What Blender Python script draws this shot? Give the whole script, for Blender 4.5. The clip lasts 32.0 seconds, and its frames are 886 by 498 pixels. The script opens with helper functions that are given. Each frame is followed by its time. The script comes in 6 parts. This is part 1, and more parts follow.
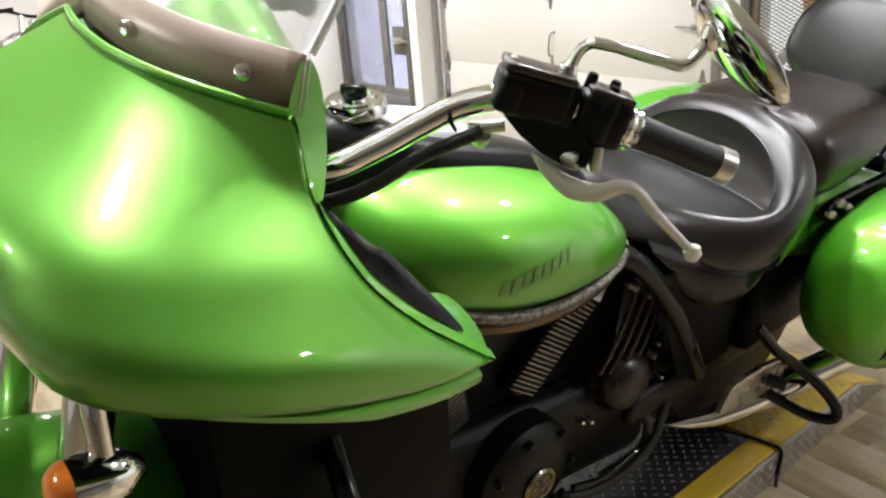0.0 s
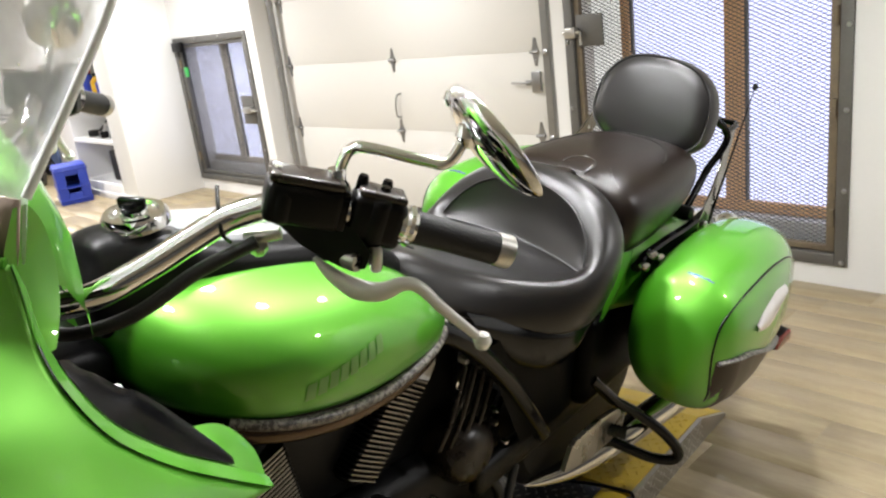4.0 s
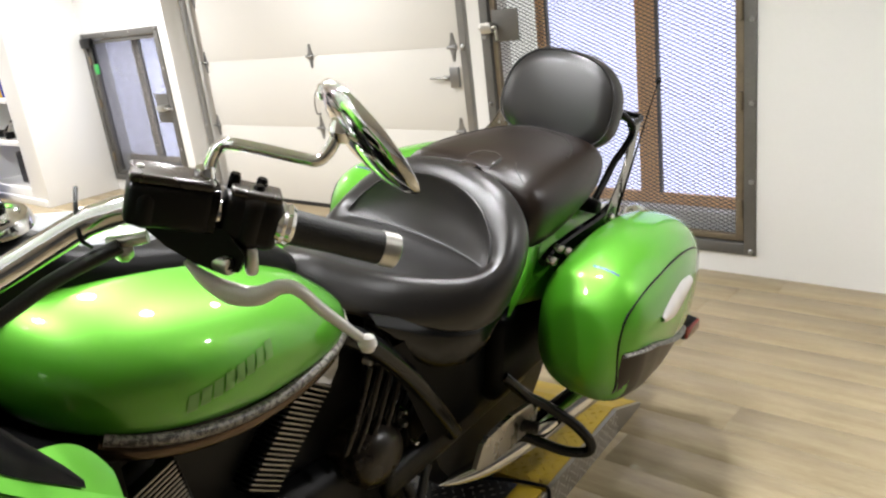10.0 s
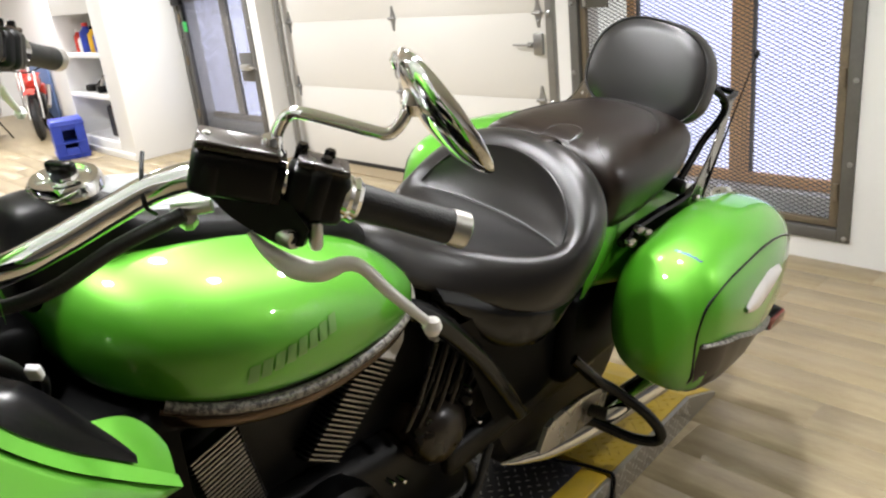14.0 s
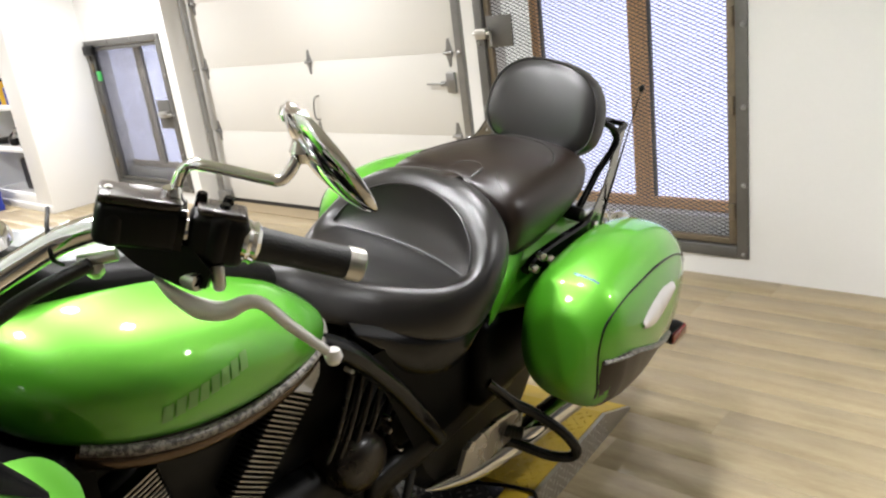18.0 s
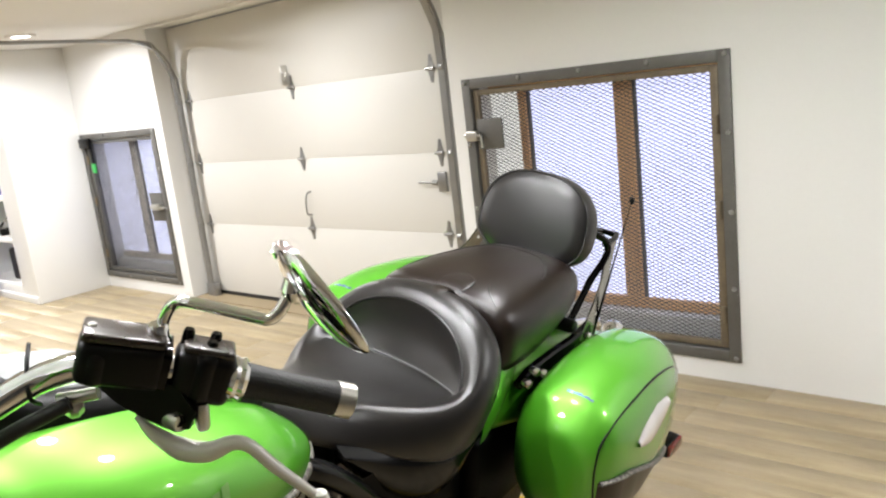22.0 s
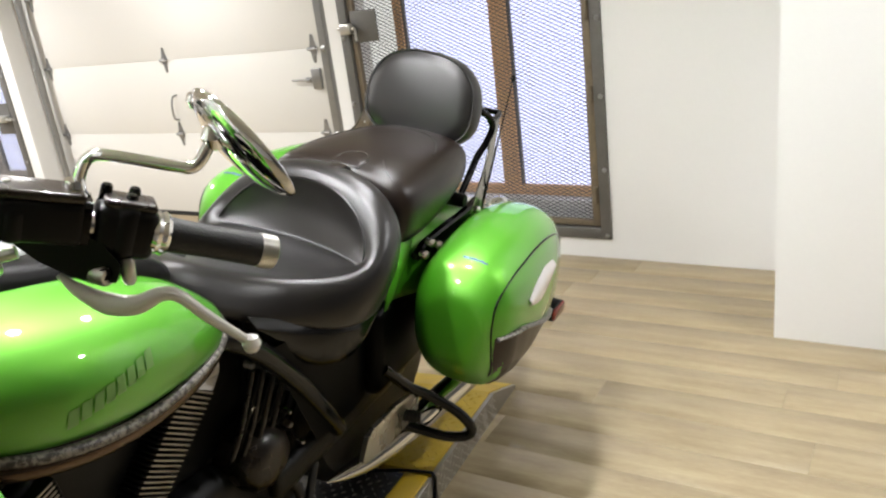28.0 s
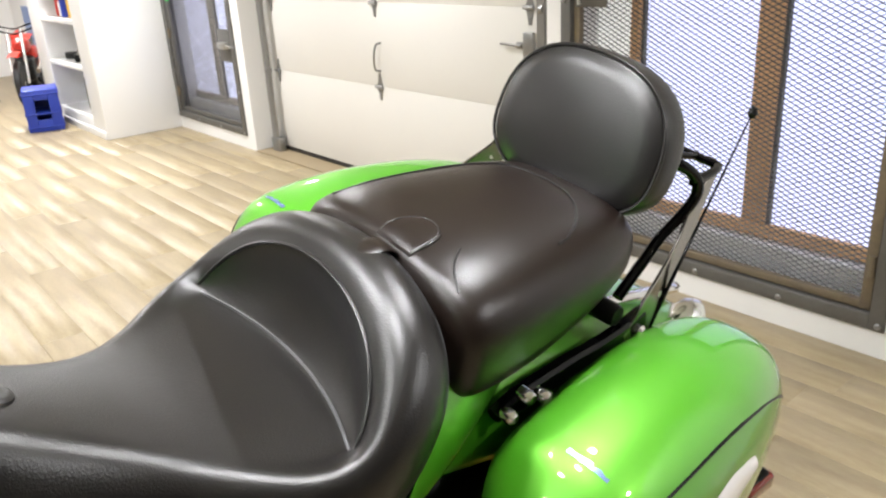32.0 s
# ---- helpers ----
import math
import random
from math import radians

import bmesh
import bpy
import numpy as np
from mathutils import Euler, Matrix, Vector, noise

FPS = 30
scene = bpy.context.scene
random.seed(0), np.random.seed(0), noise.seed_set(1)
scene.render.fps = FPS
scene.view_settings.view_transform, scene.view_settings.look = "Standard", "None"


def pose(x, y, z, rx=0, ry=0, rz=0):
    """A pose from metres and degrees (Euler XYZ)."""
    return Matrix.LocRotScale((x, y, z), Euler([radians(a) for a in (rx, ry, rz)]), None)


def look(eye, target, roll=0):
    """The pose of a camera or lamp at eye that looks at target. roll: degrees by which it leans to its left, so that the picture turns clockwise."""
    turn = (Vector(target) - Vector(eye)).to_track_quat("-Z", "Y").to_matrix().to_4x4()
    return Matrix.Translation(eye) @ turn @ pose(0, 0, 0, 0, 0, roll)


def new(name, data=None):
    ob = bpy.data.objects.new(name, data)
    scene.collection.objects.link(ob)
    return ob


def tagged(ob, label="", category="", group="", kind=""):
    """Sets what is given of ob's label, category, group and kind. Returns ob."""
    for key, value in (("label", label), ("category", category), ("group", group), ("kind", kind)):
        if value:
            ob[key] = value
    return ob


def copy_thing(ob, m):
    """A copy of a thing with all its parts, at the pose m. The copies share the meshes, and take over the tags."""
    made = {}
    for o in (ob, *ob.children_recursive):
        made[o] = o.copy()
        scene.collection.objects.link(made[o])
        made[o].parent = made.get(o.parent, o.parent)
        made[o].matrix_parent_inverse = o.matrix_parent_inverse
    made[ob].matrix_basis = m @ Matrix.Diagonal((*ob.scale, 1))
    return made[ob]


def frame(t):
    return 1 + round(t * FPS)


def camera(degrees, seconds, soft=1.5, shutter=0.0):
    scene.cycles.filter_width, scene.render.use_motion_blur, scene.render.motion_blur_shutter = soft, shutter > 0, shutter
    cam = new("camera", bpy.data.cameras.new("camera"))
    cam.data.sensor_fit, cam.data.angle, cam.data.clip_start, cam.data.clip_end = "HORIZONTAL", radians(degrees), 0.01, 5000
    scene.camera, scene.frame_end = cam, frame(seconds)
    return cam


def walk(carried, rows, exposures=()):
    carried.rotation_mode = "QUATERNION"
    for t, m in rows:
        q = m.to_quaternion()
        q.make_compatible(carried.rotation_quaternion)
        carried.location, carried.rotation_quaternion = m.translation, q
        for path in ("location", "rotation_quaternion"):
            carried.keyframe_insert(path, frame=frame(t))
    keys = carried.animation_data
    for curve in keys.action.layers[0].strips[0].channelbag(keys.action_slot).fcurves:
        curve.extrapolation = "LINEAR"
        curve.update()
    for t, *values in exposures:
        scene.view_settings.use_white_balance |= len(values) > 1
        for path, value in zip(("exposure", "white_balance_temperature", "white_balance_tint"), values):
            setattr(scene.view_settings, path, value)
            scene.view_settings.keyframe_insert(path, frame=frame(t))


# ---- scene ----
cam = camera(59.0, 32.0, 2.3)
PATH = [
    (0, (1.084, -0.437, 1.281), (-0.487, 0.591, 0.591), -4.7),
    (0.5, (1.11, -0.416, 1.304), (-0.472, 0.593, 0.615), -6.5),
    (1, (1.119, -0.364, 1.315), (-0.367, 0.804, 0.661), -7.2),
    (1.5, (1.116, -0.356, 1.315), (-0.346, 0.842, 0.66), -6.4),
    (2, (1.132, -0.338, 1.325), (-0.299, 0.909, 0.695), -7.5),
    (2.5, (1.129, -0.336, 1.322), (-0.325, 0.885, 0.693), -8.3),
    (3, (1.129, -0.33, 1.323), (-0.323, 0.901, 0.711), -8.3),
    (3.5, (1.135, -0.333, 1.324), (-0.31, 0.918, 0.735), -7.4),
    (4, (1.137, -0.324, 1.323), (-0.269, 0.968, 0.728), -7.3),
    (4.5, (1.151, -0.311, 1.326), (-0.226, 1.024, 0.76), -7.7),
    (6.5, (1.161, -0.311, 1.335), (-0.238, 1.018, 0.808), -7.6),
    (7, (1.169, -0.305, 1.336), (-0.238, 1.025, 0.835), -7.9),
    (7.5, (1.169, -0.289, 1.323), (-0.18, 1.081, 0.77), -7.5),
    (8, (1.165, -0.287, 1.313), (-0.168, 1.08, 0.718), -7.5),
    (8.5, (1.169, -0.288, 1.318), (-0.153, 1.11, 0.772), -6.7),
    (9, (1.167, -0.283, 1.317), (-0.141, 1.125, 0.761), -7.5),
    (9.5, (1.154, -0.267, 1.301), (-0.121, 1.128, 0.648), -7.3),
    (10, (1.157, -0.261, 1.308), (-0.123, 1.143, 0.685), -7.1),
    (10.5, (1.165, -0.257, 1.31), (-0.079, 1.178, 0.685), -7.4),
    (11, (1.159, -0.266, 1.323), (-0.119, 1.147, 0.715), -7.8),
    (11.5, (1.148, -0.285, 1.326), (-0.124, 1.135, 0.721), -6.1),
    (12, (1.135, -0.318, 1.32), (-0.087, 1.137, 0.695), -6.8),
    (12.5, (1.13, -0.352, 1.31), (-0.118, 1.08, 0.682), -6.1),
    (13, (1.111, -0.272, 1.298), (-0.246, 1.007, 0.574), -5.6),
    (13.5, (1.125, -0.219, 1.314), (-0.302, 1.009, 0.638), -5.2),
    (14, (1.124, -0.221, 1.308), (-0.279, 1.029, 0.625), -6.3),
    (14.5, (1.138, -0.236, 1.319), (-0.236, 1.065, 0.671), -6.4),
    (16.5, (1.162, -0.254, 1.322), (-0.235, 1.034, 0.699), -7.0),
    (17, (1.173, -0.258, 1.323), (-0.207, 1.045, 0.694), -6.5),
    (17.5, (1.2, -0.248, 1.321), (-0.132, 1.102, 0.686), -7.4),
    (18, (1.212, -0.24, 1.325), (-0.083, 1.154, 0.707), -7.6),
    (18.5, (1.2, -0.233, 1.325), (-0.113, 1.15, 0.721), -7.4),
    (19, (1.179, -0.234, 1.329), (-0.187, 1.098, 0.729), -7.4),
    (19.5, (1.179, -0.218, 1.356), (-0.148, 1.191, 0.852), -7.4),
    (20, (1.191, -0.208, 1.375), (-0.068, 1.29, 0.961), -8.7),
    (20.5, (1.199, -0.204, 1.376), (-0.047, 1.307, 0.97), -8.3),
    (21, (1.199, -0.212, 1.372), (-0.091, 1.257, 0.948), -7.8),
    (21.5, (1.196, -0.21, 1.371), (-0.09, 1.256, 0.93), -6.8),
    (22, (1.193, -0.215, 1.376), (-0.099, 1.256, 0.968), -6.7),
    (22.5, (1.196, -0.207, 1.371), (-0.086, 1.269, 0.947), -8.1),
    (23, (1.188, -0.217, 1.356), (-0.15, 1.192, 0.881), -8.1),
    (23.5, (1.192, -0.225, 1.356), (-0.166, 1.166, 0.882), -7.3),
    (24, (1.195, -0.23, 1.353), (-0.154, 1.159, 0.853), -7.3),
    (24.5, (1.197, -0.231, 1.365), (-0.154, 1.169, 0.902), -7.2),
    (26.5, (1.195, -0.233, 1.344), (-0.164, 1.15, 0.856), -7.0),
    (27, (1.194, -0.264, 1.358), (-0.134, 1.17, 0.934), -7.9),
    (27.5, (1.184, -0.322, 1.319), (0.059, 1.211, 0.699), -8.7),
    (28, (1.184, -0.303, 1.32), (0.169, 1.287, 0.655), -7.4),
    (28.5, (1.128, -0.181, 1.297), (-0.12, 1.22, 0.605), -9.5),
    (29, (1.097, 0.014, 1.293), (-0.276, 1.263, 0.55), -6.9),
    (29.5, (1.068, 0.118, 1.291), (-0.342, 1.317, 0.534), -10.0),
    (30, (0.928, 0.251, 1.306), (-0.406, 1.533, 0.547), -7.1),
    (30.5, (0.855, 0.3, 1.311), (-0.384, 1.665, 0.534), -6.0),
    (31, (0.821, 0.323, 1.309), (-0.499, 1.596, 0.511), -7.3),
    (31.5, (0.812, 0.385, 1.291), (-0.541, 1.601, 0.461), -7.5),
    (32, (0.866, 0.499, 1.294), (-0.585, 1.668, 0.567), -3.2),
]
walk(cam, [(t, look(eye, target, roll)) for t, eye, target, roll in PATH])

# ---------------------------------------------------------------- light
world = bpy.data.worlds.new("room_world")
scene.world = world
world.use_nodes = True
world.node_tree.nodes["Background"].inputs[0].default_value = (0.9, 0.93, 1.0, 1)
world.node_tree.nodes["Background"].inputs[1].default_value = 0.1
scene.view_settings.exposure = 0.79

WALL_Y, DOOR_Y, CEIL = 2.905, 3.064, 2.03
# Downlight grid; the last two are unseen, added to brighten the far corner.
LAMPS = [(x, y) for x in (-6.6, -4.5, -2.4) for y in (-0.9, 0.8, 2.2) if y > 0 or x != -4.5] + [(-8.9, 0.8), (-8.3, 2.2)]
# Four placed from highlights; last two unseen, added to light fender and right wall.
NEAR_LAMPS = [(-0.25, 0.53), (0.28, 0.76), (0.0, -0.14), (0.22, 1.50), (-0.35, -1.45), (1.9, 1.75)]
LAMPS += NEAR_LAMPS
LAMP_POWER = 13.0


def downlight_lamp(x, y):
    data = bpy.data.lights.new("downlight_lamp", "AREA")
    data.shape, data.size, data.energy, data.color = "DISK", 0.11, LAMP_POWER * (1.55 if x < -4 else 1.05 if x > 1 else 1.0 if x < -2 else 0.76), (0.985, 0.985, 1.0)
    data.spread = radians(170)
    ob = new("downlight_lamp", data)
    ob.matrix_world = pose(x, y, CEIL - 0.022)
    return ob


for lx, ly in LAMPS:
    downlight_lamp(lx, ly)

# ---------------------------------------------------------------- materials
def material(name, base, rough=0.5, metal=0.0, vary=0.1, scale=6.0, fine=120.0, bump=0.0, bump_scale=200.0, coat=0.0,
             second=None, rough_vary=0.08, stretch=(1, 1, 1), specular=0.5, rand=0.0, coat_rough=0.04, sharp=0.0):
    """Principled surface with stains at a large scale, grain at a fine one, and a fine relief."""
    m = bpy.data.materials.new(name)
    m.use_nodes = True
    nt = m.node_tree
    n, l = nt.nodes, nt.links
    b = n["Principled BSDF"]
    tc = n.new("ShaderNodeTexCoord")
    mp = n.new("ShaderNodeMapping")
    mp.inputs["Scale"].default_value = stretch
    if rand:
        off = n.new("ShaderNodeObjectInfo")
        sp = n.new("ShaderNodeVectorMath")
        sp.operation = "MULTIPLY_ADD"
        sp.inputs[1].default_value = (37.0, 91.0, 0.0)
        l.new(off.outputs["Random"], sp.inputs[0])
        l.new(tc.outputs["Object"], sp.inputs[2])
        l.new(sp.outputs[0], mp.inputs["Vector"])
    else:
        l.new(tc.outputs["Object"], mp.inputs["Vector"])
    big = n.new("ShaderNodeTexNoise")
    big.inputs["Scale"].default_value, big.inputs["Detail"].default_value = scale, 4
    small = n.new("ShaderNodeTexNoise")
    small.inputs["Scale"].default_value, small.inputs["Detail"].default_value = fine, 3
    for t in (big, small):
        l.new(mp.outputs[0], t.inputs["Vector"])
    mix = n.new("ShaderNodeMix")
    mix.data_type = "RGBA"
    dark = second or tuple(c * (1 - vary) for c in base)
    mix.inputs[6].default_value, mix.inputs[7].default_value = (*dark, 1), (*(min(1, c * (1 + vary * 0.6)) for c in base), 1)
    add = n.new("ShaderNodeMath")
    add.operation = "MULTIPLY_ADD"
    add.inputs[1].default_value = 0.35
    l.new(small.outputs[0], add.inputs[0])
    sc = n.new("ShaderNodeMath")
    sc.operation = "MULTIPLY"
    sc.inputs[1].default_value = 0.65
    l.new(big.outputs[0], sc.inputs[0])
    l.new(sc.outputs[0], add.inputs[2])
    fac = add.outputs[0]
    if sharp:
        cr = n.new("ShaderNodeMapRange")
        cr.inputs[1].default_value, cr.inputs[2].default_value = 0.5 - sharp, 0.5 + sharp
        l.new(fac, cr.inputs[0])
        fac = cr.outputs[0]
    l.new(fac, mix.inputs[0])
    col = mix.outputs[2]
    if rand:
        oi = n.new("ShaderNodeObjectInfo")
        hs = n.new("ShaderNodeHueSaturation")
        mr = n.new("ShaderNodeMapRange")
        mr.inputs[3].default_value, mr.inputs[4].default_value = 1 - rand, 1 + rand
        l.new(oi.outputs["Random"], mr.inputs[0])
        l.new(mr.outputs[0], hs.inputs["Value"])
        l.new(col, hs.inputs["Color"])
        col = hs.outputs[0]
    l.new(col, b.inputs["Base Color"])
    mrr = n.new("ShaderNodeMapRange")
    mrr.inputs[3].default_value, mrr.inputs[4].default_value = max(0.02, rough - rough_vary), min(1, rough + rough_vary)
    l.new(big.outputs[0], mrr.inputs[0])
    l.new(mrr.outputs[0], b.inputs["Roughness"])
    b.inputs["Metallic"].default_value = metal
    b.inputs["Specular IOR Level"].default_value = specular
    b.inputs["Coat Weight"].default_value = coat
    b.inputs["Coat Roughness"].default_value = coat_rough
    if bump:
        bt = n.new("ShaderNodeTexNoise")
        bt.inputs["Scale"].default_value, bt.inputs["Detail"].default_value = bump_scale, 2
        l.new(mp.outputs[0], bt.inputs["Vector"])
        bp = n.new("ShaderNodeBump")
        bp.inputs["Strength"].default_value, bp.inputs["Distance"].default_value = bump, 0.004
        l.new(bt.outputs[0], bp.inputs["Height"])
        l.new(bp.outputs[0], b.inputs["Normal"])
    return m


def glow(name, colour, strength):
    m = bpy.data.materials.new(name)
    m.use_nodes = True
    b = m.node_tree.nodes["Principled BSDF"]
    b.inputs["Base Color"].default_value = (*colour, 1)
    b.inputs["Emission Color"].default_value = (*colour, 1)
    b.inputs["Emission Strength"].default_value = strength
    return m


def hazy(name, haze):
    """Clear acrylic, its gloss, and a white haze for dirt and room reflections."""
    m = bpy.data.materials.new(name)
    m.use_nodes = True
    n, l = m.node_tree.nodes, m.node_tree.links
    b = n["Principled BSDF"]
    b.inputs["Base Color"].default_value, b.inputs["Roughness"].default_value = (0.85, 0.86, 0.87, 1), 0.12
    through_it = n.new("ShaderNodeBsdfTransparent")
    mix = n.new("ShaderNodeMixShader")
    haze_noise = n.new("ShaderNodeTexNoise")
    haze_noise.inputs["Scale"].default_value = 14.0
    mr = n.new("ShaderNodeMapRange")
    mr.inputs[3].default_value, mr.inputs[4].default_value = haze * 0.6, haze * 1.4
    l.new(haze_noise.outputs[0], mr.inputs[0])
    l.new(mr.outputs[0], mix.inputs[0])
    l.new(through_it.outputs[0], mix.inputs[1])
    l.new(b.outputs[0], mix.inputs[2])
    l.new(mix.outputs[0], n["Material Output"].inputs[0])
    return m



def candy_paint(name, deep, flake):
    """Deep green base with a yellowish metal flake in it, under one clear coat."""
    m = material(name, deep, 0.46, 0.22, 0.10, 3, 900, 0.0, 2500, coat=1.0, rough_vary=0.04, coat_rough=0.03)
    n, l = m.node_tree.nodes, m.node_tree.links
    lower = n["Principled BSDF"]
    upper = n.new("ShaderNodeBsdfPrincipled")
    grain = n.new("ShaderNodeTexNoise")
    grain.inputs["Scale"].default_value = 1400.0
    tint = n.new("ShaderNodeMix")
    tint.data_type = "RGBA"
    tint.inputs[6].default_value = (*(c * 0.85 for c in flake), 1)
    tint.inputs[7].default_value = (*(c * 1.12 for c in flake), 1)
    where = n.new("ShaderNodeTexCoord")
    l.new(where.outputs["Object"], grain.inputs["Vector"])
    l.new(grain.outputs[0], tint.inputs[0])
    l.new(tint.outputs[2], upper.inputs["Base Color"])
    upper.inputs["Metallic"].default_value, upper.inputs["Roughness"].default_value = 1.0, 0.44
    upper.inputs["Coat Weight"].default_value, upper.inputs["Coat Roughness"].default_value = 1.0, 0.035
    mix = n.new("ShaderNodeMixShader")
    mix.inputs[0].default_value = 0.21
    l.new(lower.outputs[0], mix.inputs[1])
    l.new(upper.outputs[0], mix.inputs[2])
    l.new(mix.outputs[0], n["Material Output"].inputs[0])
    return m


GREEN = candy_paint("lime_candy_paint", (0.062, 0.32, 0.012), (0.24, 0.55, 0.040))
LEATHER = material("black_leather", (0.010, 0.0092, 0.0092), 0.35, 0, 0.35, 9, 260, 0.12, 420, rough_vary=0.04, specular=0.62)
RIDER_LEATHER = material("sheened_black_leather", (0.0060, 0.0051, 0.0048), 0.32, 0, 0.50, 7, 260, 0.14, 420, rough_vary=0.05, specular=0.60)
# Bluish sheen stands in for window light reflected by the seat pan.
shader = RIDER_LEATHER.node_tree.nodes["Principled BSDF"]
shader.inputs["Sheen Weight"].default_value, shader.inputs["Sheen Roughness"].default_value = 0.07, 0.32
shader.inputs["Sheen Tint"].default_value = (0.9, 0.94, 1.0, 1)
PILLION_LEATHER = material("brownish_black_leather", (0.0095, 0.0058, 0.0042), 0.31, 0, 0.40, 9, 260, 0.12, 420, rough_vary=0.04, specular=0.42)
WELT = material("worn_grey_welt", (0.10, 0.10, 0.105), 0.5, 0, 0.3, 30, 260)
VALANCE = material("satin_black_cover", (0.003, 0.003, 0.0033), 0.19, 0, 0.2, 9, 200, specular=0.30)
CHROME = material("chrome", (0.82, 0.82, 0.83), 0.07, 1.0, 0.04, 12, 300, rough_vary=0.03)
STEEL = material("brushed_aluminium", (0.62, 0.61, 0.58), 0.34, 1.0, 0.12, 10, 300, 0.05, 500)
GUNMETAL = material("polished_gunmetal", (0.30, 0.28, 0.25), 0.22, 1.0, 0.25, 10, 200)
PALE_PINE = material("pale_weathered_pine", (0.62, 0.56, 0.48), 0.6, 0, 0.2, 5, 60, 0.15, 90, stretch=(6, 6, 0.7))
GLOSS_BLACK = material("gloss_black", (0.0015, 0.0015, 0.0017), 0.12, 0, 0.2, 8, 200, specular=0.25)
MATTE_BLACK = material("matte_black_plastic", (0.0035, 0.0033, 0.0033), 0.36, 0, 0.3, 14, 250, 0.12, 700, specular=0.2)
RUBBER = material("black_rubber", (0.0065, 0.006, 0.0058), 0.55, 0, 0.3, 20, 300, 0.3, 350)
ENGINE = material("black_wrinkle_engine", (0.0030, 0.0029, 0.0030), 0.32, 0.0, 0.40, 12, 200, 0.25, 500, specular=0.24)
COWL = material("dull_black_cowl", (0.0012, 0.0012, 0.0012), 0.40, 0, 0.3, 10, 200, specular=0.06)
FIN = material("machined_fin_edge", (0.34, 0.335, 0.32), 0.35, 1.0, 0.1, 20, 300)
TRIM_CAMO = material("grey_camouflage_trim", (0.22, 0.205, 0.18), 0.4, 0.1, 0.2, 120, 400, second=(0.045, 0.04, 0.035), sharp=0.06)
LID = material("satin_black_housing", (0.016, 0.0095, 0.006), 0.27, 0.0, 0.4, 14, 200, specular=0.7)
LEVER = material("satin_aluminium", (0.80, 0.78, 0.75), 0.36, 0.15, 0.08, 12, 300)
PLATE_METAL = material("polished_plate", (0.42, 0.40, 0.36), 0.28, 0.9, 0.2, 14, 200)
COVER = material("dark_brown_engine_cover", (0.016, 0.0115, 0.0085), 0.28, 0.0, 0.3, 10, 200, specular=0.4)
TRIM_BROWN = material("smoked_chrome_trim", (0.11, 0.075, 0.05), 0.22, 0.8, 0.3, 8, 200)
STRIP = material("taupe_trim", (0.42, 0.335, 0.275), 0.38, 0.1, 0.12, 7, 200)
EMBLEM = material("faint_grey_lettering", (0.145, 0.31, 0.075), 0.45, 0.15, 0.1, 60, 200)
BLUE_EMBLEM = material("blue_silver_emblem", (0.22, 0.32, 0.62), 0.25, 0.7, 0.2, 60, 200)
ORANGE = material("amber_lens", (0.85, 0.22, 0.02), 0.12, 0, 0.15, 30, 200, coat=0.8)
RED_LENS = material("dark_red_lens", (0.20, 0.02, 0.015), 0.15, 0, 0.3, 30, 200, coat=0.8)
WHITE_LENS = material("frosted_white_lens", (0.86, 0.85, 0.86), 0.18, 0, 0.06, 40, 200, coat=0.8)
LOWER_BAG = material("brown_black_bag_base", (0.030, 0.020, 0.012), 0.34, 0, 0.3, 10, 300, specular=0.3)
MIRROR = material("mirror_glass", (0.9, 0.9, 0.9), 0.02, 1.0, 0.01, 3, 50, rough_vary=0.005)
SHIELD = hazy("hazy_acrylic", 0.34)
# White colour stands in for light caught in the acrylic's edge.
EDGE_HIGHLIGHT = material("white_edge_highlight", (0.86, 0.88, 0.88), 0.3, 0, 0.05, 20, 200)
WALL = material("white_wall_paint", (0.79, 0.785, 0.775), 0.62, 0, 0.05, 1.4, 60, 0.10, 160)
# Darkened wall colour, put on an unseen wall to hold down fill and reflections.
WALL_SHADE_GREY = material("shade_grey_wall", (0.22, 0.22, 0.225), 0.6, 0, 0.06, 1.4, 60, 0.10, 160)
CEILING = material("white_ceiling_paint", (0.79, 0.785, 0.775), 0.75, 0, 0.04, 1.5, 60, 0.08, 160)
DOOR_PAINT = material("cream_steel_door_paint", (0.68, 0.665, 0.63), 0.42, 0, 0.04, 2.0, 90, 0.16, 330)
CABINET = material("white_laminate", (0.80, 0.80, 0.79), 0.4, 0, 0.04, 3, 90)
GALV = material("galvanised_steel", (0.33, 0.33, 0.325), 0.38, 0.85, 0.25, 25, 120)
IRON = material("grey_angle_iron", (0.14, 0.135, 0.125), 0.5, 0.35, 0.35, 9, 90, 0.15, 220)
RUST = material("tarnished_inner_bar", (0.20, 0.155, 0.095), 0.55, 0.2, 0.5, 16, 90, 0.2, 200, second=(0.07, 0.06, 0.05))
WIRE = material("grey_expanded_metal", (0.09, 0.09, 0.095), 0.45, 0.4, 0.3, 30, 120)
PINE = material("stained_pine", (0.78, 0.46, 0.22), 0.55, 0, 0.3, 5, 60, 0.15, 90, stretch=(6, 6, 0.7))
PLASTIC_BLUE = material("blue_plastic", (0.018, 0.045, 0.36), 0.4, 0, 0.15, 8, 120)
RED_PLASTIC = material("red_plastic", (0.55, 0.035, 0.02), 0.35, 0, 0.15, 8, 120)
YELLOW = material("yellow_safety_paint", (0.62, 0.43, 0.018), 0.5, 0, 0.22, 14, 160, 0.1, 260, second=(0.36, 0.24, 0.02))
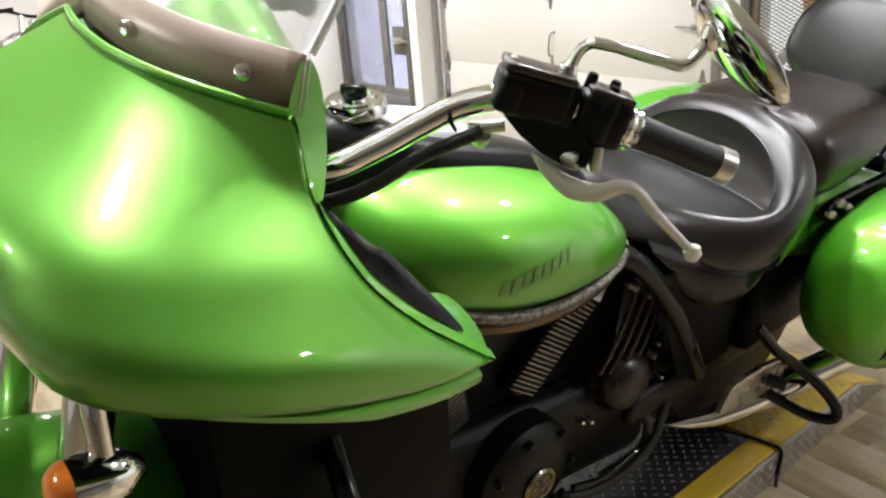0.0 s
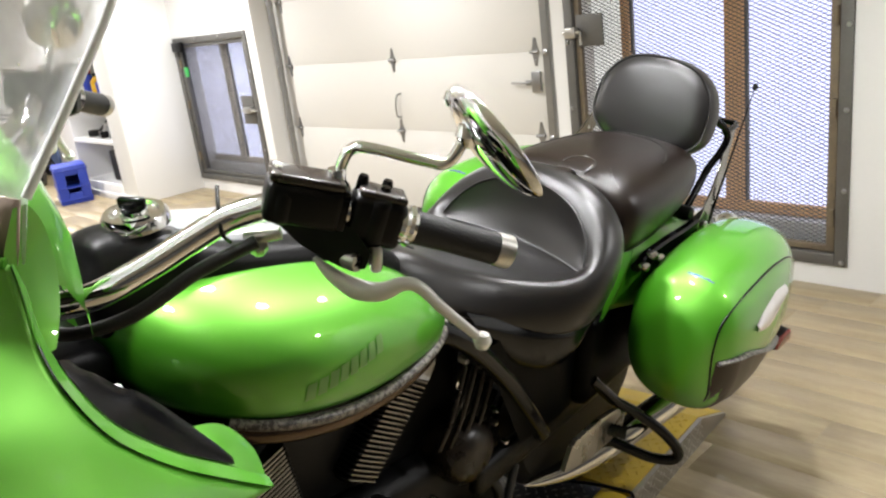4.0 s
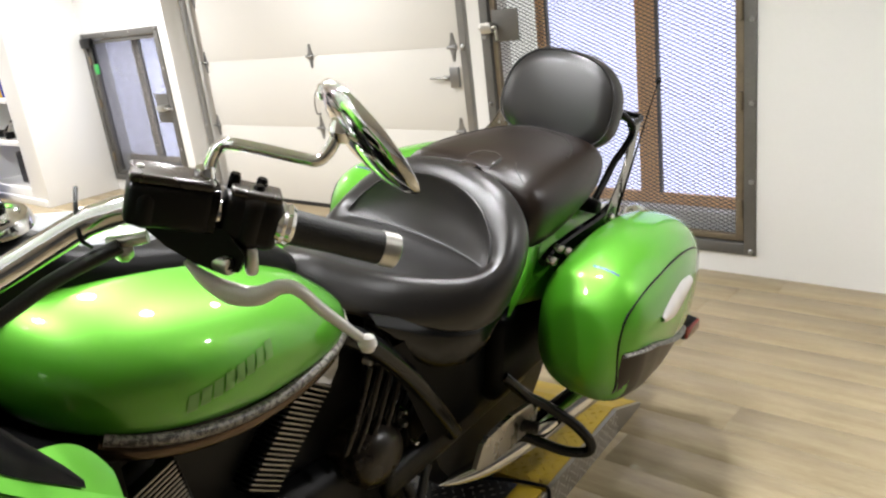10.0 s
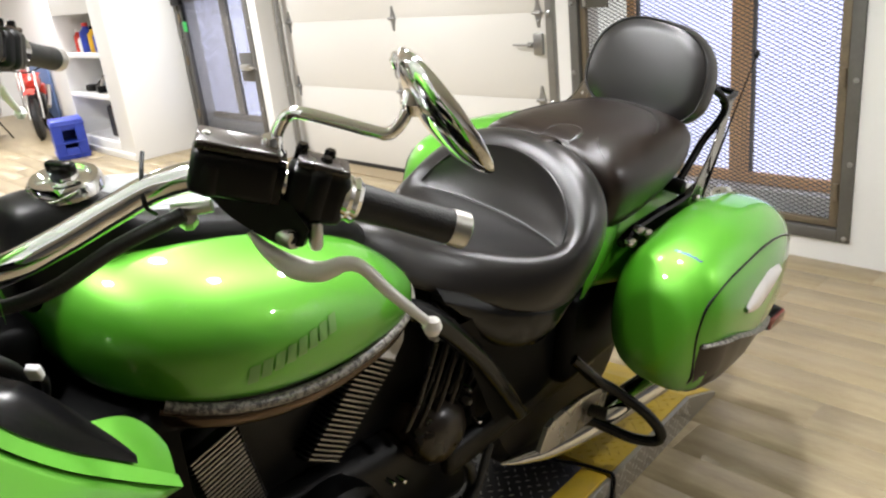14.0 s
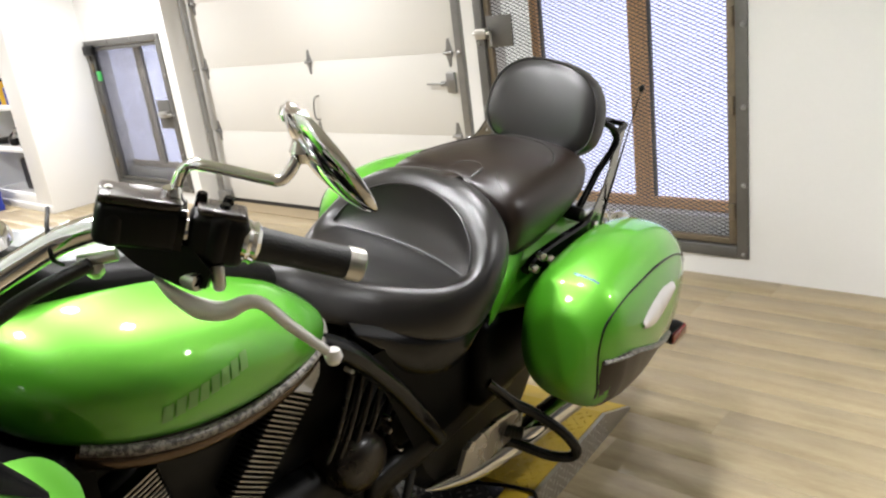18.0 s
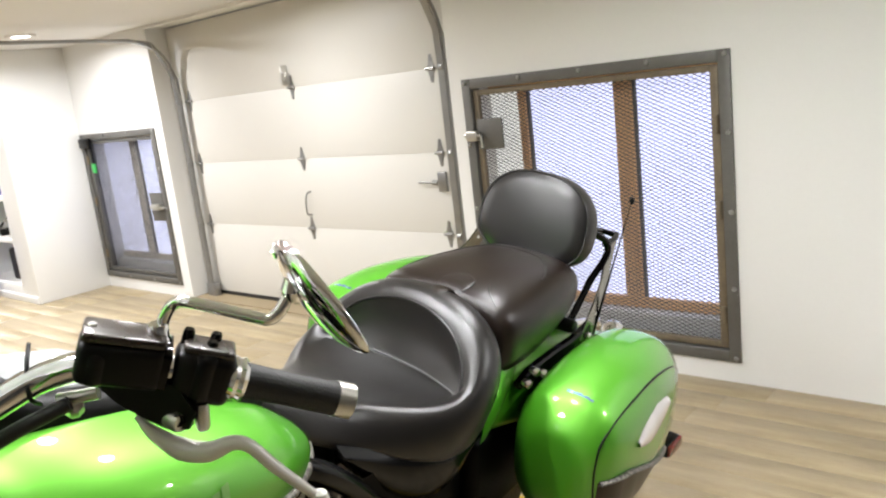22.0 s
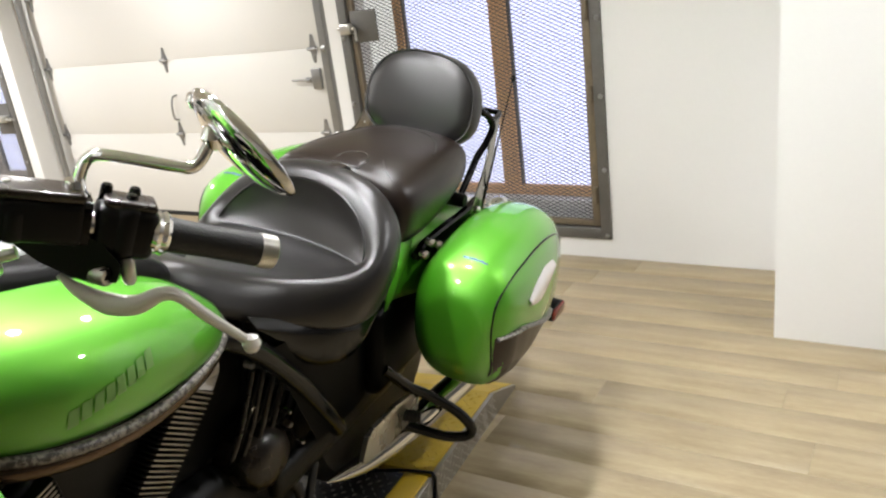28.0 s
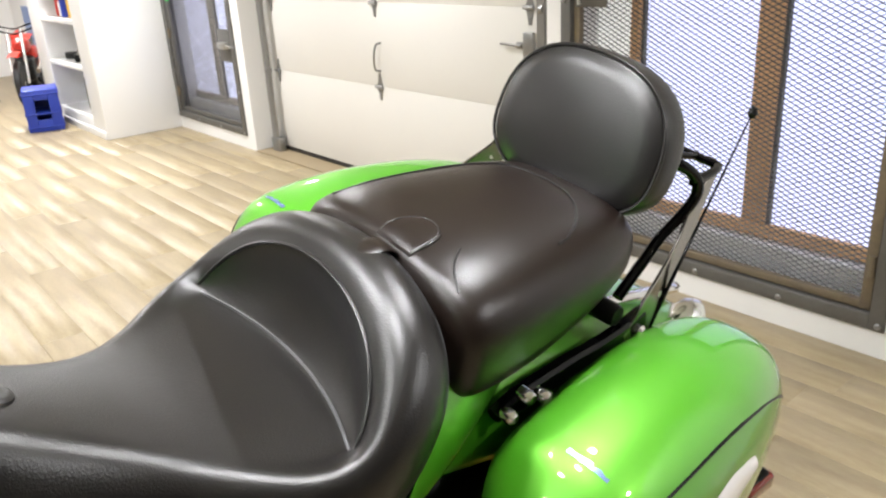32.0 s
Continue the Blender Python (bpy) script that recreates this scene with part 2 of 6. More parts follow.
DECK = material("black_tread_deck", (0.016, 0.016, 0.017), 0.42, 0.3, 0.4, 12, 160, 0.15, 300)
TREAD = material("worn_tread_steel", (0.30, 0.30, 0.29), 0.35, 0.9, 0.3, 30, 200)
DIAMOND = material("bare_diamond_plate", (0.40, 0.38, 0.34), 0.36, 0.85, 0.3, 18, 160)
PLANK = material("oak_vinyl_plank", (0.440, 0.365, 0.230), 0.40, 0, 0.12, 2.2, 20, 0.08, 60, second=(0.235, 0.175, 0.102),
                 stretch=(1.7, 13, 1), rand=0.04, sharp=0.27)
JOINT = material("dark_floor_joint", (0.30, 0.235, 0.145), 0.6, 0, 0.2, 5, 60)
PANE = glow("frosted_daylight_pane", (0.68, 0.72, 0.98), 0.80)
PANE_DIM = glow("shaded_daylight_pane", (0.62, 0.64, 0.84), 0.62)
# Glow makes up for daylight that does not reach the window's left panel.
PANE_WHITE = glow("white_pane_glow", (0.80, 0.80, 0.78), 0.45)
LED = glow("lamp_diffuser", (1.0, 0.95, 0.88), 9.0)
LAMP_RING = material("white_lamp_ring", (0.8, 0.8, 0.79), 0.4, 0, 0.03, 8, 80)
YEL_PLASTIC = material("yellow_plastic", (0.75, 0.45, 0.03), 0.35, 0, 0.1, 8, 120)
WHITE_PLASTIC = material("white_plastic", (0.78, 0.78, 0.76), 0.4, 0, 0.05, 8, 120)
GREEN_TAG = material("green_key_tag", (0.05, 0.45, 0.10), 0.4, 0, 0.1, 8, 120)

# ---------------------------------------------------------------- mesh helpers
def finish(bm, smooth=True, angle=40):
    bmesh.ops.recalc_face_normals(bm, faces=bm.faces)
    for f in bm.faces:
        f.smooth = smooth
    if smooth:
        lim = radians(angle)
        for e in bm.edges:
            if len(e.link_faces) == 2 and e.calc_face_angle(0) > lim:
                e.smooth = False
    return bm


def mesh_of(name, bm):
    me = bpy.data.meshes.new(name)
    bm.to_mesh(me)
    bm.free()
    return me


def part(name, bm, mat, parent=None, label="", m=None):
    me = mesh_of(name, bm)
    me.materials.append(mat)
    ob = new(name, me)
    if parent is not None:
        ob.parent = parent
    if m is not None:
        ob.matrix_basis = m
    if label:
        ob["label"] = label
    return ob


def thing(name, label, category, m=None, group="", kind=""):
    ob = new(name)
    ob.empty_display_size = 0.05
    if m is not None:
        ob.matrix_basis = m
    return tagged(ob, label, category, group, kind)


def box(lo, hi, bevel=0.0, seg=2):
    bm = bmesh.new()
    bmesh.ops.create_cube(bm, size=1)
    for v in bm.verts:
        v.co = Vector([lo[i] + (v.co[i] + 0.5) * (hi[i] - lo[i]) for i in range(3)])
    if bevel:
        bmesh.ops.bevel(bm, geom=bm.edges[:], offset=bevel, segments=seg, profile=0.5, affect="EDGES")
    return finish(bm, bool(bevel), 50)


def join(*bms):
    """One bmesh out of several."""
    out = bmesh.new()
    for b in bms:
        me = mesh_of("tmp", b)
        out.from_mesh(me)
        bpy.data.meshes.remove(me)
    return out


def loft(rings, cap=True, closed=True, angle=40):
    bm = bmesh.new()
    rows = [[bm.verts.new(p) for p in r] for r in rings]
    n = len(rows[0])
    for a, b in zip(rows, rows[1:]):
        for i in range(n if closed else n - 1):
            j = (i + 1) % n
            bm.faces.new((a[i], a[j], b[j], b[i]))
    if cap and closed:
        bm.faces.new(rows[0][::-1])
        bm.faces.new(rows[-1])
    bmesh.ops.remove_doubles(bm, verts=bm.verts[:], dist=1e-5)
    return finish(bm, True, angle)


def curve_points(pts, steps=8):
    """Catmull-Rom through the points."""
    p = [Vector(q) for q in pts]
    p = [2 * p[0] - p[1]] + p + [2 * p[-1] - p[-2]]
    out = []
    for i in range(1, len(p) - 2):
        for s in range(steps):
            t = s / steps
            a, b, c, d = p[i - 1:i + 3]
            out.append(0.5 * (2 * b + (c - a) * t + (2 * a - 5 * b + 4 * c - d) * t * t + (3 * b - a - 3 * c + d) * t ** 3))
    return out + [p[-2]]


def tube(pts, r, steps=8, n=12, flat=1.0, smooth=True):
    """A round (or flattened) bar along the points; r: one radius or one for each given point."""
    line = curve_points(pts, steps) if smooth and len(pts) > 2 else [Vector(q) for q in pts]
    if not isinstance(r, (list, tuple)):
        radii = [r] * len(line)
    else:
        radii = [float(np.interp(k / (len(line) - 1) * (len(r) - 1), range(len(r)), r)) for k in range(len(line))]
    rings, side = [], None
    for k, q in enumerate(line):
        d = (line[min(k + 1, len(line) - 1)] - line[max(k - 1, 0)]).normalized()
        if side is None:
            side = d.orthogonal().normalized() if abs(d.z) > 0.9 else d.cross(Vector((0, 0, 1))).normalized()
        side = (side - d * side.dot(d)).normalized()
        up = d.cross(side)
        rings.append([q + radii[k] * (math.cos(a) * side + flat * math.sin(a) * up) for a in (2 * math.pi * i / n for i in range(n))])
    return loft(rings, angle=60)


def turned(profile, n=24, axis="z"):
    """A lathe shape: (radius, height) pairs round an axis."""
    rings = []
    for r, h in profile:
        ring = []
        for i in range(n):
            a = 2 * math.pi * i / n
            c, s = r * math.cos(a), r * math.sin(a)
            ring.append({"z": (c, s, h), "x": (h, c, s), "y": (s, h, c)}[axis])
        rings.append(ring)
    return loft(rings, angle=35)


def moved(bm, m):
    bmesh.ops.transform(bm, matrix=m, verts=bm.verts[:])
    return bm


def mid(y):
    """Where the motorcycle's middle plane lies at y, in its own frame."""
    return -0.088 + 0.115 * max(y, -0.02)


def mirrored(bm, x0=-0.088, slope=0.06, lift=0.0):
    """The same shape on the other side of the upright plane x = x0 + slope * y."""
    c = bm.copy()
    for v in c.verts:
        d = (v.co.x - x0 - slope * v.co.y) / (1 + slope * slope)
        v.co.x -= 2 * d
        v.co.y += 2 * d * slope
        v.co.z += lift
    bmesh.ops.reverse_faces(c, faces=c.faces[:])
    return c


def centred(bm, turn=0.0):
    """Shifts a shape made round x = 0 onto the middle plane; turn: squares it to that plane."""
    for v in bm.verts:
        x = v.co.x
        v.co.x += mid(v.co.y)
        v.co.y -= turn * x
    return bm


def oval(cx, y, zlo, zhi, hx, power=2.4, n=36, wide=0.5):
    """A superellipse ring across the axis y; wide: at which share of the height it is widest."""
    zm = zlo + (zhi - zlo) * wide
    out = []
    for i in range(n):
        a = 2 * math.pi * i / n
        c, s = math.cos(a), math.sin(a)
        x = math.copysign(abs(c) ** (2 / power), c) * hx
        z = math.copysign(abs(s) ** (2 / power), s)
        out.append((cx + x, y, zm + z * ((zhi - zm) if z > 0 else (zm - zlo))))
    return out


def interp(y, table):
    """Smooth rows of numbers between the table's keys."""
    ys = [r[0] for r in table]
    out = []
    for c in range(1, len(table[0])):
        out.append(float(np.interp(y, ys, [r[c] for r in table])))
    return out


def smooth_table(table, count):
    """Catmull-Rom rows along a table of stations."""
    rows = [np.array(r, float) for r in table]
    rows = [2 * rows[0] - rows[1]] + rows + [2 * rows[-1] - rows[-2]]
    out, spans = [], len(table) - 1
    for k in range(count):
        u = k / (count - 1) * spans
        i = min(int(u), spans - 1)
        t = u - i
        a, b, c, d = rows[i:i + 4]
        out.append(0.5 * (2 * b + (c - a) * t + (2 * a - 5 * b + 4 * c - d) * t * t + (3 * b - a - 3 * c + d) * t ** 3))
    return out


def bolt_head(r, h):
    return turned([(0.0001, h), (r * 0.6, h), (r * 0.95, h * 0.6), (r, 0), (0.0001, 0)], 10)

# ---------------------------------------------------------------- room
def structure(name, bm, mat, label="", parent=None):
    ob = part(name, bm, mat, parent)
    return tagged(ob, label, "", "", "structure") if parent is None else ob


X0, X1, Y0 = -10.5, 4.2, -4.2
DOOR_L, DOOR_R, HEAD = -4.135, -1.375, 2.01
SWIN = (-5.385, -4.295, 0.14, 1.265)      # clear opening of the small barred window
BWIN = (-1.245, 0.0, 0.14, 1.34)          # clear opening of the large barred window


def wall_boxes(*boxes):
    return join(*[box(lo, hi) for lo, hi in boxes])


T = 0.32
structure("wall_north", wall_boxes(
    ((X0, WALL_Y, 0), (SWIN[0], WALL_Y + T, CEIL)),
    ((SWIN[0], WALL_Y, 0), (SWIN[1], WALL_Y + T, SWIN[2])),
    ((SWIN[0], WALL_Y, SWIN[3]), (SWIN[1], WALL_Y + T, CEIL)),
    ((SWIN[1], WALL_Y, 0), (DOOR_L, WALL_Y + T, CEIL)),
    ((DOOR_L, WALL_Y, HEAD), (DOOR_R, WALL_Y + T, CEIL)),
    ((DOOR_R, WALL_Y, 0), (BWIN[0], WALL_Y + T, CEIL)),
    ((BWIN[0], WALL_Y, 0), (BWIN[1], WALL_Y + T, BWIN[2])),
    ((BWIN[0], WALL_Y, BWIN[3]), (BWIN[1], WALL_Y + T, CEIL)),
    ((BWIN[1], WALL_Y, 0), (0.815, WALL_Y + T, CEIL)),
), WALL, "white painted wall with a garage door recess and two barred windows")
structure("wall_return", box((0.815, 2.303, 0), (X1, WALL_Y + T, CEIL)), WALL, "white painted wall block that juts into the room")
# Unseen; its dark grey only shapes the light on the motorcycle's side.
structure("wall_east", box((X1, Y0, 0), (X1 + 0.15, 2.303, CEIL)), WALL_SHADE_GREY, "unseen plain wall, grey to keep side light and reflections down")
structure("wall_west", box((X0 - 0.15, Y0, 0), (X0, WALL_Y + T, CEIL)), WALL, "plain white painted wall")
structure("wall_south", box((X0, Y0 - 0.15, 0), (X1, Y0, CEIL)), WALL, "plain white painted wall")
structure("ceiling", box((X0 - 0.15, Y0 - 0.15, CEIL), (X1 + 0.15, WALL_Y + T, CEIL + 0.12)), CEILING, "low white painted ceiling")
floor = structure("floor", box((X0 - 0.15, Y0 - 0.15, -0.1), (X1 + 0.15, WALL_Y + T, -0.004)), JOINT, "oak-look vinyl plank floor")

# recessed ceiling lamps, with some unseen ones added for brightness
ring_bm = turned([(0.062, 0.0), (0.062, -0.012), (0.095, -0.016), (0.1, 0.0)], 28)
lamp0 = thing("ceiling_lamp", "round white recessed ceiling downlight, some unseen and added for brightness", "ceiling lamp", pose(LAMPS[0][0], LAMPS[0][1], CEIL), "ceiling downlights")
part("ring", ring_bm, LAMP_RING, lamp0)
part("diffuser", turned([(0.0001, -0.006), (0.06, -0.006), (0.06, 0.0), (0.0001, 0.0)], 24), LED, lamp0)
for lx, ly in LAMPS[1:]:
    copy_thing(lamp0, pose(lx, ly, CEIL))

# ---------------------------------------------------------------- garage door
door = tagged(thing("door_1", "cream sectional steel garage door, closed, with galvanised hinges", "garage door"), kind="structure")
JOINTS = [0.035, 0.557, 1.014, 1.469, 2.0]
for lo, hi in zip(JOINTS, JOINTS[1:]):
    panel = part("panel", box((DOOR_L + 0.01, DOOR_Y, lo + 0.0003), (DOOR_R - 0.01, DOOR_Y + 0.045, hi - 0.0003), 0.0010), DOOR_PAINT, door)
part("bottom_seal", box((DOOR_L + 0.01, DOOR_Y + 0.002, 0.0), (DOOR_R - 0.01, DOOR_Y + 0.05, 0.036), 0.008), RUBBER, door, "black rubber bottom seal")


def hinge_mesh():
    plate = bmesh.new()
    ring = [(-0.028, 0.0), (-0.016, 0.03), (-0.008, 0.075), (0.008, 0.075), (0.016, 0.03), (0.028, 0.0),
            (0.016, -0.03), (0.008, -0.075), (-0.008, -0.075), (-0.016, -0.03)]
    front = [plate.verts.new((x, -0.004, z)) for x, z in ring]
    back = [plate.verts.new((x, 0.0, z)) for x, z in ring]
    plate.faces.new(front)
    for i in range(len(ring)):
        j = (i + 1) % len(ring)
        plate.faces.new((front[i], back[i], back[j], front[j]))
    finish(plate, False)
    knuckle = moved(turned([(0.0001, -0.03), (0.009, -0.03), (0.009, 0.03), (0.0001, 0.03)], 10, "x"), pose(0, -0.012, 0))
    bolts = [moved(bolt_head(0.006, 0.004), pose(0, -0.004, z, 90)) for z in (0.045, -0.045)]
    return join(plate, knuckle, *bolts)


hinge0 = part("hinge", hinge_mesh(), GALV, door, "galvanised strap hinge", pose(-2.795, DOOR_Y, JOINTS[1]))
for hx in (-3.965, -2.795, -1.62):
    for hz in JOINTS[1:4]:
        if (hx, hz) != (-2.795, JOINTS[1]):
            o = new("hinge", hinge0.data)
            o.parent, o.matrix_basis = door, pose(hx, DOOR_Y, hz)
            o["label"] = "galvanised strap hinge"
part("pull_handle", tube([(-2.765, DOOR_Y, 0.80), (-2.765, DOOR_Y - 0.035, 0.79), (-2.775, DOOR_Y - 0.045, 0.73), (-2.785, DOOR_Y - 0.035, 0.66), (-2.785, DOOR_Y, 0.645)], 0.006), GALV, door, "galvanised pull handle")
part("slide_lock", join(box((-1.70, DOOR_Y - 0.012, 0.835), (-1.60, DOOR_Y, 0.865), 0.003), box((-1.65, DOOR_Y - 0.02, 0.80), (-1.59, DOOR_Y, 0.91), 0.004),
     tube([(-1.66, DOOR_Y - 0.02, 0.85), (-1.79, DOOR_Y - 0.02, 0.853)], 0.006)), GALV, door, "galvanised slide lock")
part("opener_bracket", join(box((-2.86, DOOR_Y - 0.03, 1.49), (-2.80, DOOR_Y, 1.56), 0.004), box((-2.83, DOOR_Y - 0.05, 1.51), (-2.815, DOOR_Y, 1.61), 0.003)), STEEL, door, "bare metal bracket")

for side, tx in (("west", -4.03), ("east", -1.50)):
    rail = thing("door_rail", "grey steel garage door track that bends along the ceiling", "door track", group="garage door tracks")
    for off in (-0.022, 0.022):
        part("rail_lip", tube([(tx + off, DOOR_Y - 0.05, 0.02), (tx + off, DOOR_Y - 0.05, 1.45), (tx + off, DOOR_Y - 0.06, 1.66), (tx + off, DOOR_Y - 0.16, 1.84),
             (tx + off, DOOR_Y - 0.36, 1.915), (tx + off, 1.6, 1.935), (tx + off, 0.2, 1.94)], 0.009, 8, 8), GALV, rail)
    part("rail_web", loft([[(tx - 0.022, y + 0.008 * a, z + 0.008 * b), (tx + 0.022, y + 0.008 * a, z + 0.008 * b), (tx + 0.022, y + 0.014 * a, z + 0.014 * b), (tx - 0.022, y + 0.014 * a, z + 0.014 * b)]
         for y, z, a, b in ((DOOR_Y - 0.05, 0.02, -1, 0), (DOOR_Y - 0.05, 1.45, -1, 0), (DOOR_Y - 0.06, 1.66, -1, 0.2), (DOOR_Y - 0.16, 1.84, -0.6, 0.7), (DOOR_Y - 0.36, 1.915, 0, 1), (1.6, 1.935, 0, 1), (0.2, 1.94, 0, 1))]), GALV, rail)
    for z in JOINTS[1:4]:
        part("roller", moved(turned([(0.0001, -0.012), (0.022, -0.012), (0.024, 0), (0.022, 0.012), (0.0001, 0.012)], 16, "x"), pose(tx, DOOR_Y - 0.05, z)), GALV, rail)
    part("foot_bracket", box((tx - 0.04, DOOR_Y - 0.07, 0.0), (tx + 0.07, DOOR_Y - 0.02, 0.1), 0.006), GALV, rail)
    for y in (1.6, 0.4):
        part("hanger", box((tx - 0.015, y - 0.015, 1.94), (tx + 0.015, y + 0.015, CEIL), 0.002), GALV, rail)

tagged(part("threshold", box((DOOR_L, WALL_Y, -0.002), (DOOR_R, DOOR_Y + 0.02, 0.006)), JOINT), "worn brown threshold plate under the garage door", kind="structure")


# ---------------------------------------------------------------- barred windows
def expanded_metal(w, h, dx=0.036, dz=0.0175, s=0.0023):
    """Zigzag strands that touch at every other step."""
    verts, faces = [], []
    nx, nz = int(w / (dx / 2)), int(h / (dz / 2))
    ux, uz = w / nx, h / nz
    for k in range(nz):
        base = len(verts)
        for i in range(nx + 1):
            z = (k + ((i + k) & 1)) * uz
            z = min(z, h)
            verts += [(i * ux, -0.002, z - s * 0.5), (i * ux, 0.0015, z + s), (i * ux, 0.003, z - s * 0.2)]
        for i in range(nx):
            a, b = base + 3 * i, base + 3 * (i + 1)
            faces += [(a, b, b + 1, a + 1), (a + 1, b + 1, b + 2, a + 2)]
    bm = bmesh.new()
    me = bpy.data.meshes.new("tmp")
    me.from_pydata(verts, [], faces)
    bm.from_mesh(me)
    bpy.data.meshes.remove(me)
    return bm


def barred_window(name, label, x0, x1, z0, z1, posts, lock_left, sill_z, bolts_top, pane_mats, wood, gate_mat):
    """A steel cage frame on the wall, an expanded-metal gate in it, and a pine window behind."""
    win = tagged(thing(name, label, "barred window"), kind="structure")
    f, y = 0.05, WALL_Y
    for nm, lo, hi in (("frame_bar", (x0, y - 0.012, z0), (x0 + f, y + 0.0, z1)), ("frame_bar", (x1 - f, y - 0.012, z0), (x1, y + 0.0, z1)),
                       ("frame_bar", (x0 + f, y - 0.012, z1 - f), (x1 - f, y, z1)), ("frame_bar", (x0 + f, y - 0.012, z0), (x1 - f, y, z0 + f))):
        part(nm, box(lo, hi, 0.003), IRON, win)
    # inward legs of the angle iron
    for lo, hi in (((x0 + f - 0.006, y, z0 + f), (x0 + f, y + 0.07, z1 - f)), ((x1 - f, y, z0 + f), (x1 - f + 0.006, y + 0.07, z1 - f)),
                   ((x0 + f, y, z1 - f), (x1 - f, y + 0.07, z1 - f + 0.006)), ((x0 + f, y, z0 + f - 0.006), (x1 - f, y + 0.07, z0 + f))):
        part("frame_leg", box(lo, hi, 0.0015), IRON, win)
    bolt = bolt_head(0.011, 0.008)
    bm = mesh_of("bolt", bolt)
    bm.materials.append(GALV)
    spots = [(x0 + 0.02 + (x1 - x0 - 0.04) * i / (bolts_top - 1), z1 - 0.018) for i in range(bolts_top)]
    spots += [(x0 + 0.02 + (x1 - x0 - 0.04) * i / (bolts_top - 1), z0 + 0.018) for i in range(bolts_top)]
    spots += [(xx, z0 + (z1 - z0) * q) for xx in (x0 + 0.018, x1 - 0.018) for q in (0.25, 0.5, 0.75)]
    for bx, bz in spots:
        o = new("bolt", bm)
        o.parent, o.matrix_basis = win, pose(bx, y - 0.012, bz, 90)
    # the gate
    g0, g1, h0, h1 = x0 + f + 0.006, x1 - f - 0.006, z0 + f + 0.006, z1 - f - 0.006
    gate = part("gate_frame", join(box((g0, y + 0.004, h0), (g0 + 0.028, y + 0.03, h1), 0.002), box((g1 - 0.034, y + 0.004, h0), (g1, y + 0.03, h1), 0.002),
                box((g0 + 0.028, y + 0.004, h1 - 0.028), (g1 - 0.034, y + 0.03, h1), 0.002), box((g0 + 0.028, y + 0.004, h0), (g1 - 0.034, y + 0.03, h0 + 0.028), 0.002)), gate_mat, win, "tarnished steel gate frame")
    part("expanded_metal", moved(expanded_metal(g1 - g0 - 0.03, h1 - h0 - 0.03), pose(g0 + 0.015, y + 0.033, h0 + 0.015)), WIRE, gate, "diamond-pattern expanded metal mesh")
    if lock_left:
        lx = g0
        part("lock_plate", box((lx + 0.012, y - 0.006, 1.04), (lx + 0.165, y + 0.003, 1.19), 0.002), IRON, gate, "square steel lock plate")
        part("latch", join(tube([(lx - 0.05, y - 0.03, 1.112), (lx + 0.05, y - 0.03, 1.11)], 0.009), box((lx - 0.035, y - 0.045, 1.085), (lx + 0.03, y - 0.012, 1.135), 0.005),
             tube([(lx + 0.05, y - 0.03, 1.11), (lx + 0.052, y - 0.03, 1.05)], 0.007)), STEEL, gate, "bare metal slide latch")
    else:
        lx = g1
        part("lock_plate", box((lx - 0.19, y - 0.006, 0.60), (lx - 0.012, y + 0.003, 0.82), 0.002), IRON, gate, "square steel lock plate")
        part("latch", join(tube([(lx - 0.16, y - 0.03, 0.712), (lx + 0.03, y - 0.03, 0.71)], 0.010), box((lx - 0.13, y - 0.045, 0.69), (lx - 0.02, y - 0.008, 0.735), 0.005)), STEEL, gate, "bare metal slide latch")
    for hz in (0.3, 0.75, 1.1):
        hx = g1 - 0.01 if lock_left else g0 + 0.01
        part("gate_hinge", moved(turned([(0.0001, -0.035), (0.011, -0.035), (0.011, 0.035), (0.0001, 0.035)], 10), pose(hx, y - 0.008, hz)), RUST, gate)
    # pine window behind
    yw = y + 0.155
    o0, o1 = x0 + f, x1 - f
    part("window_sill", box((o0, y + 0.085, z0 + 0.045), (o1, yw + 0.06, sill_z - 0.003), 0.006), WALL, win, "white painted sill")
    part("window_rail", box((o0, yw - 0.02, sill_z), (o1, yw + 0.04, sill_z + 0.05), 0.004), wood, win, "pine bottom rail")
    part("window_rail", box((o0, yw - 0.02, z1 - 0.075), (o1, yw + 0.04, z1 - 0.03), 0.004), wood, win, "pine top rail")
    for p0, p1 in posts:
        part("window_post", box((p0, yw - 0.025, sill_z + 0.05), (p1, yw + 0.04, z1 - 0.075), 0.004), wood, win, "pine window post")
        part("post_seal", box((p1, yw - 0.012, sill_z + 0.05), (p1 + 0.014, yw + 0.03, z1 - 0.075), 0.002), IRON, win)
    edges = [o0] + [q for p in posts for q in (p[0], p[1] + 0.014)] + [o1]
    for k in range(0, len(edges), 2):
        if edges[k + 1] - edges[k] > 0.02:
            part("pane", box((edges[k], yw + 0.005, sill_z + 0.05), (edges[k + 1], yw + 0.012, z1 - 0.075)), pane_mats[k // 2], win, "frosted pane with daylight behind")
    part("backing", box((o0 - 0.05, y + T - 0.03, z0), (o1 + 0.05, y + T, z1)), WALL, win)
    return win


barred_window("window_1", "large barred window, expanded-metal gate over a pine window with frosted panes", -1.292, 0.046, 0.093, 1.388,
              [(-1.062, -1.018), (-0.54, -0.452)], True, 0.245, 5, (PANE_WHITE, PANE, PANE), PINE, RUST)
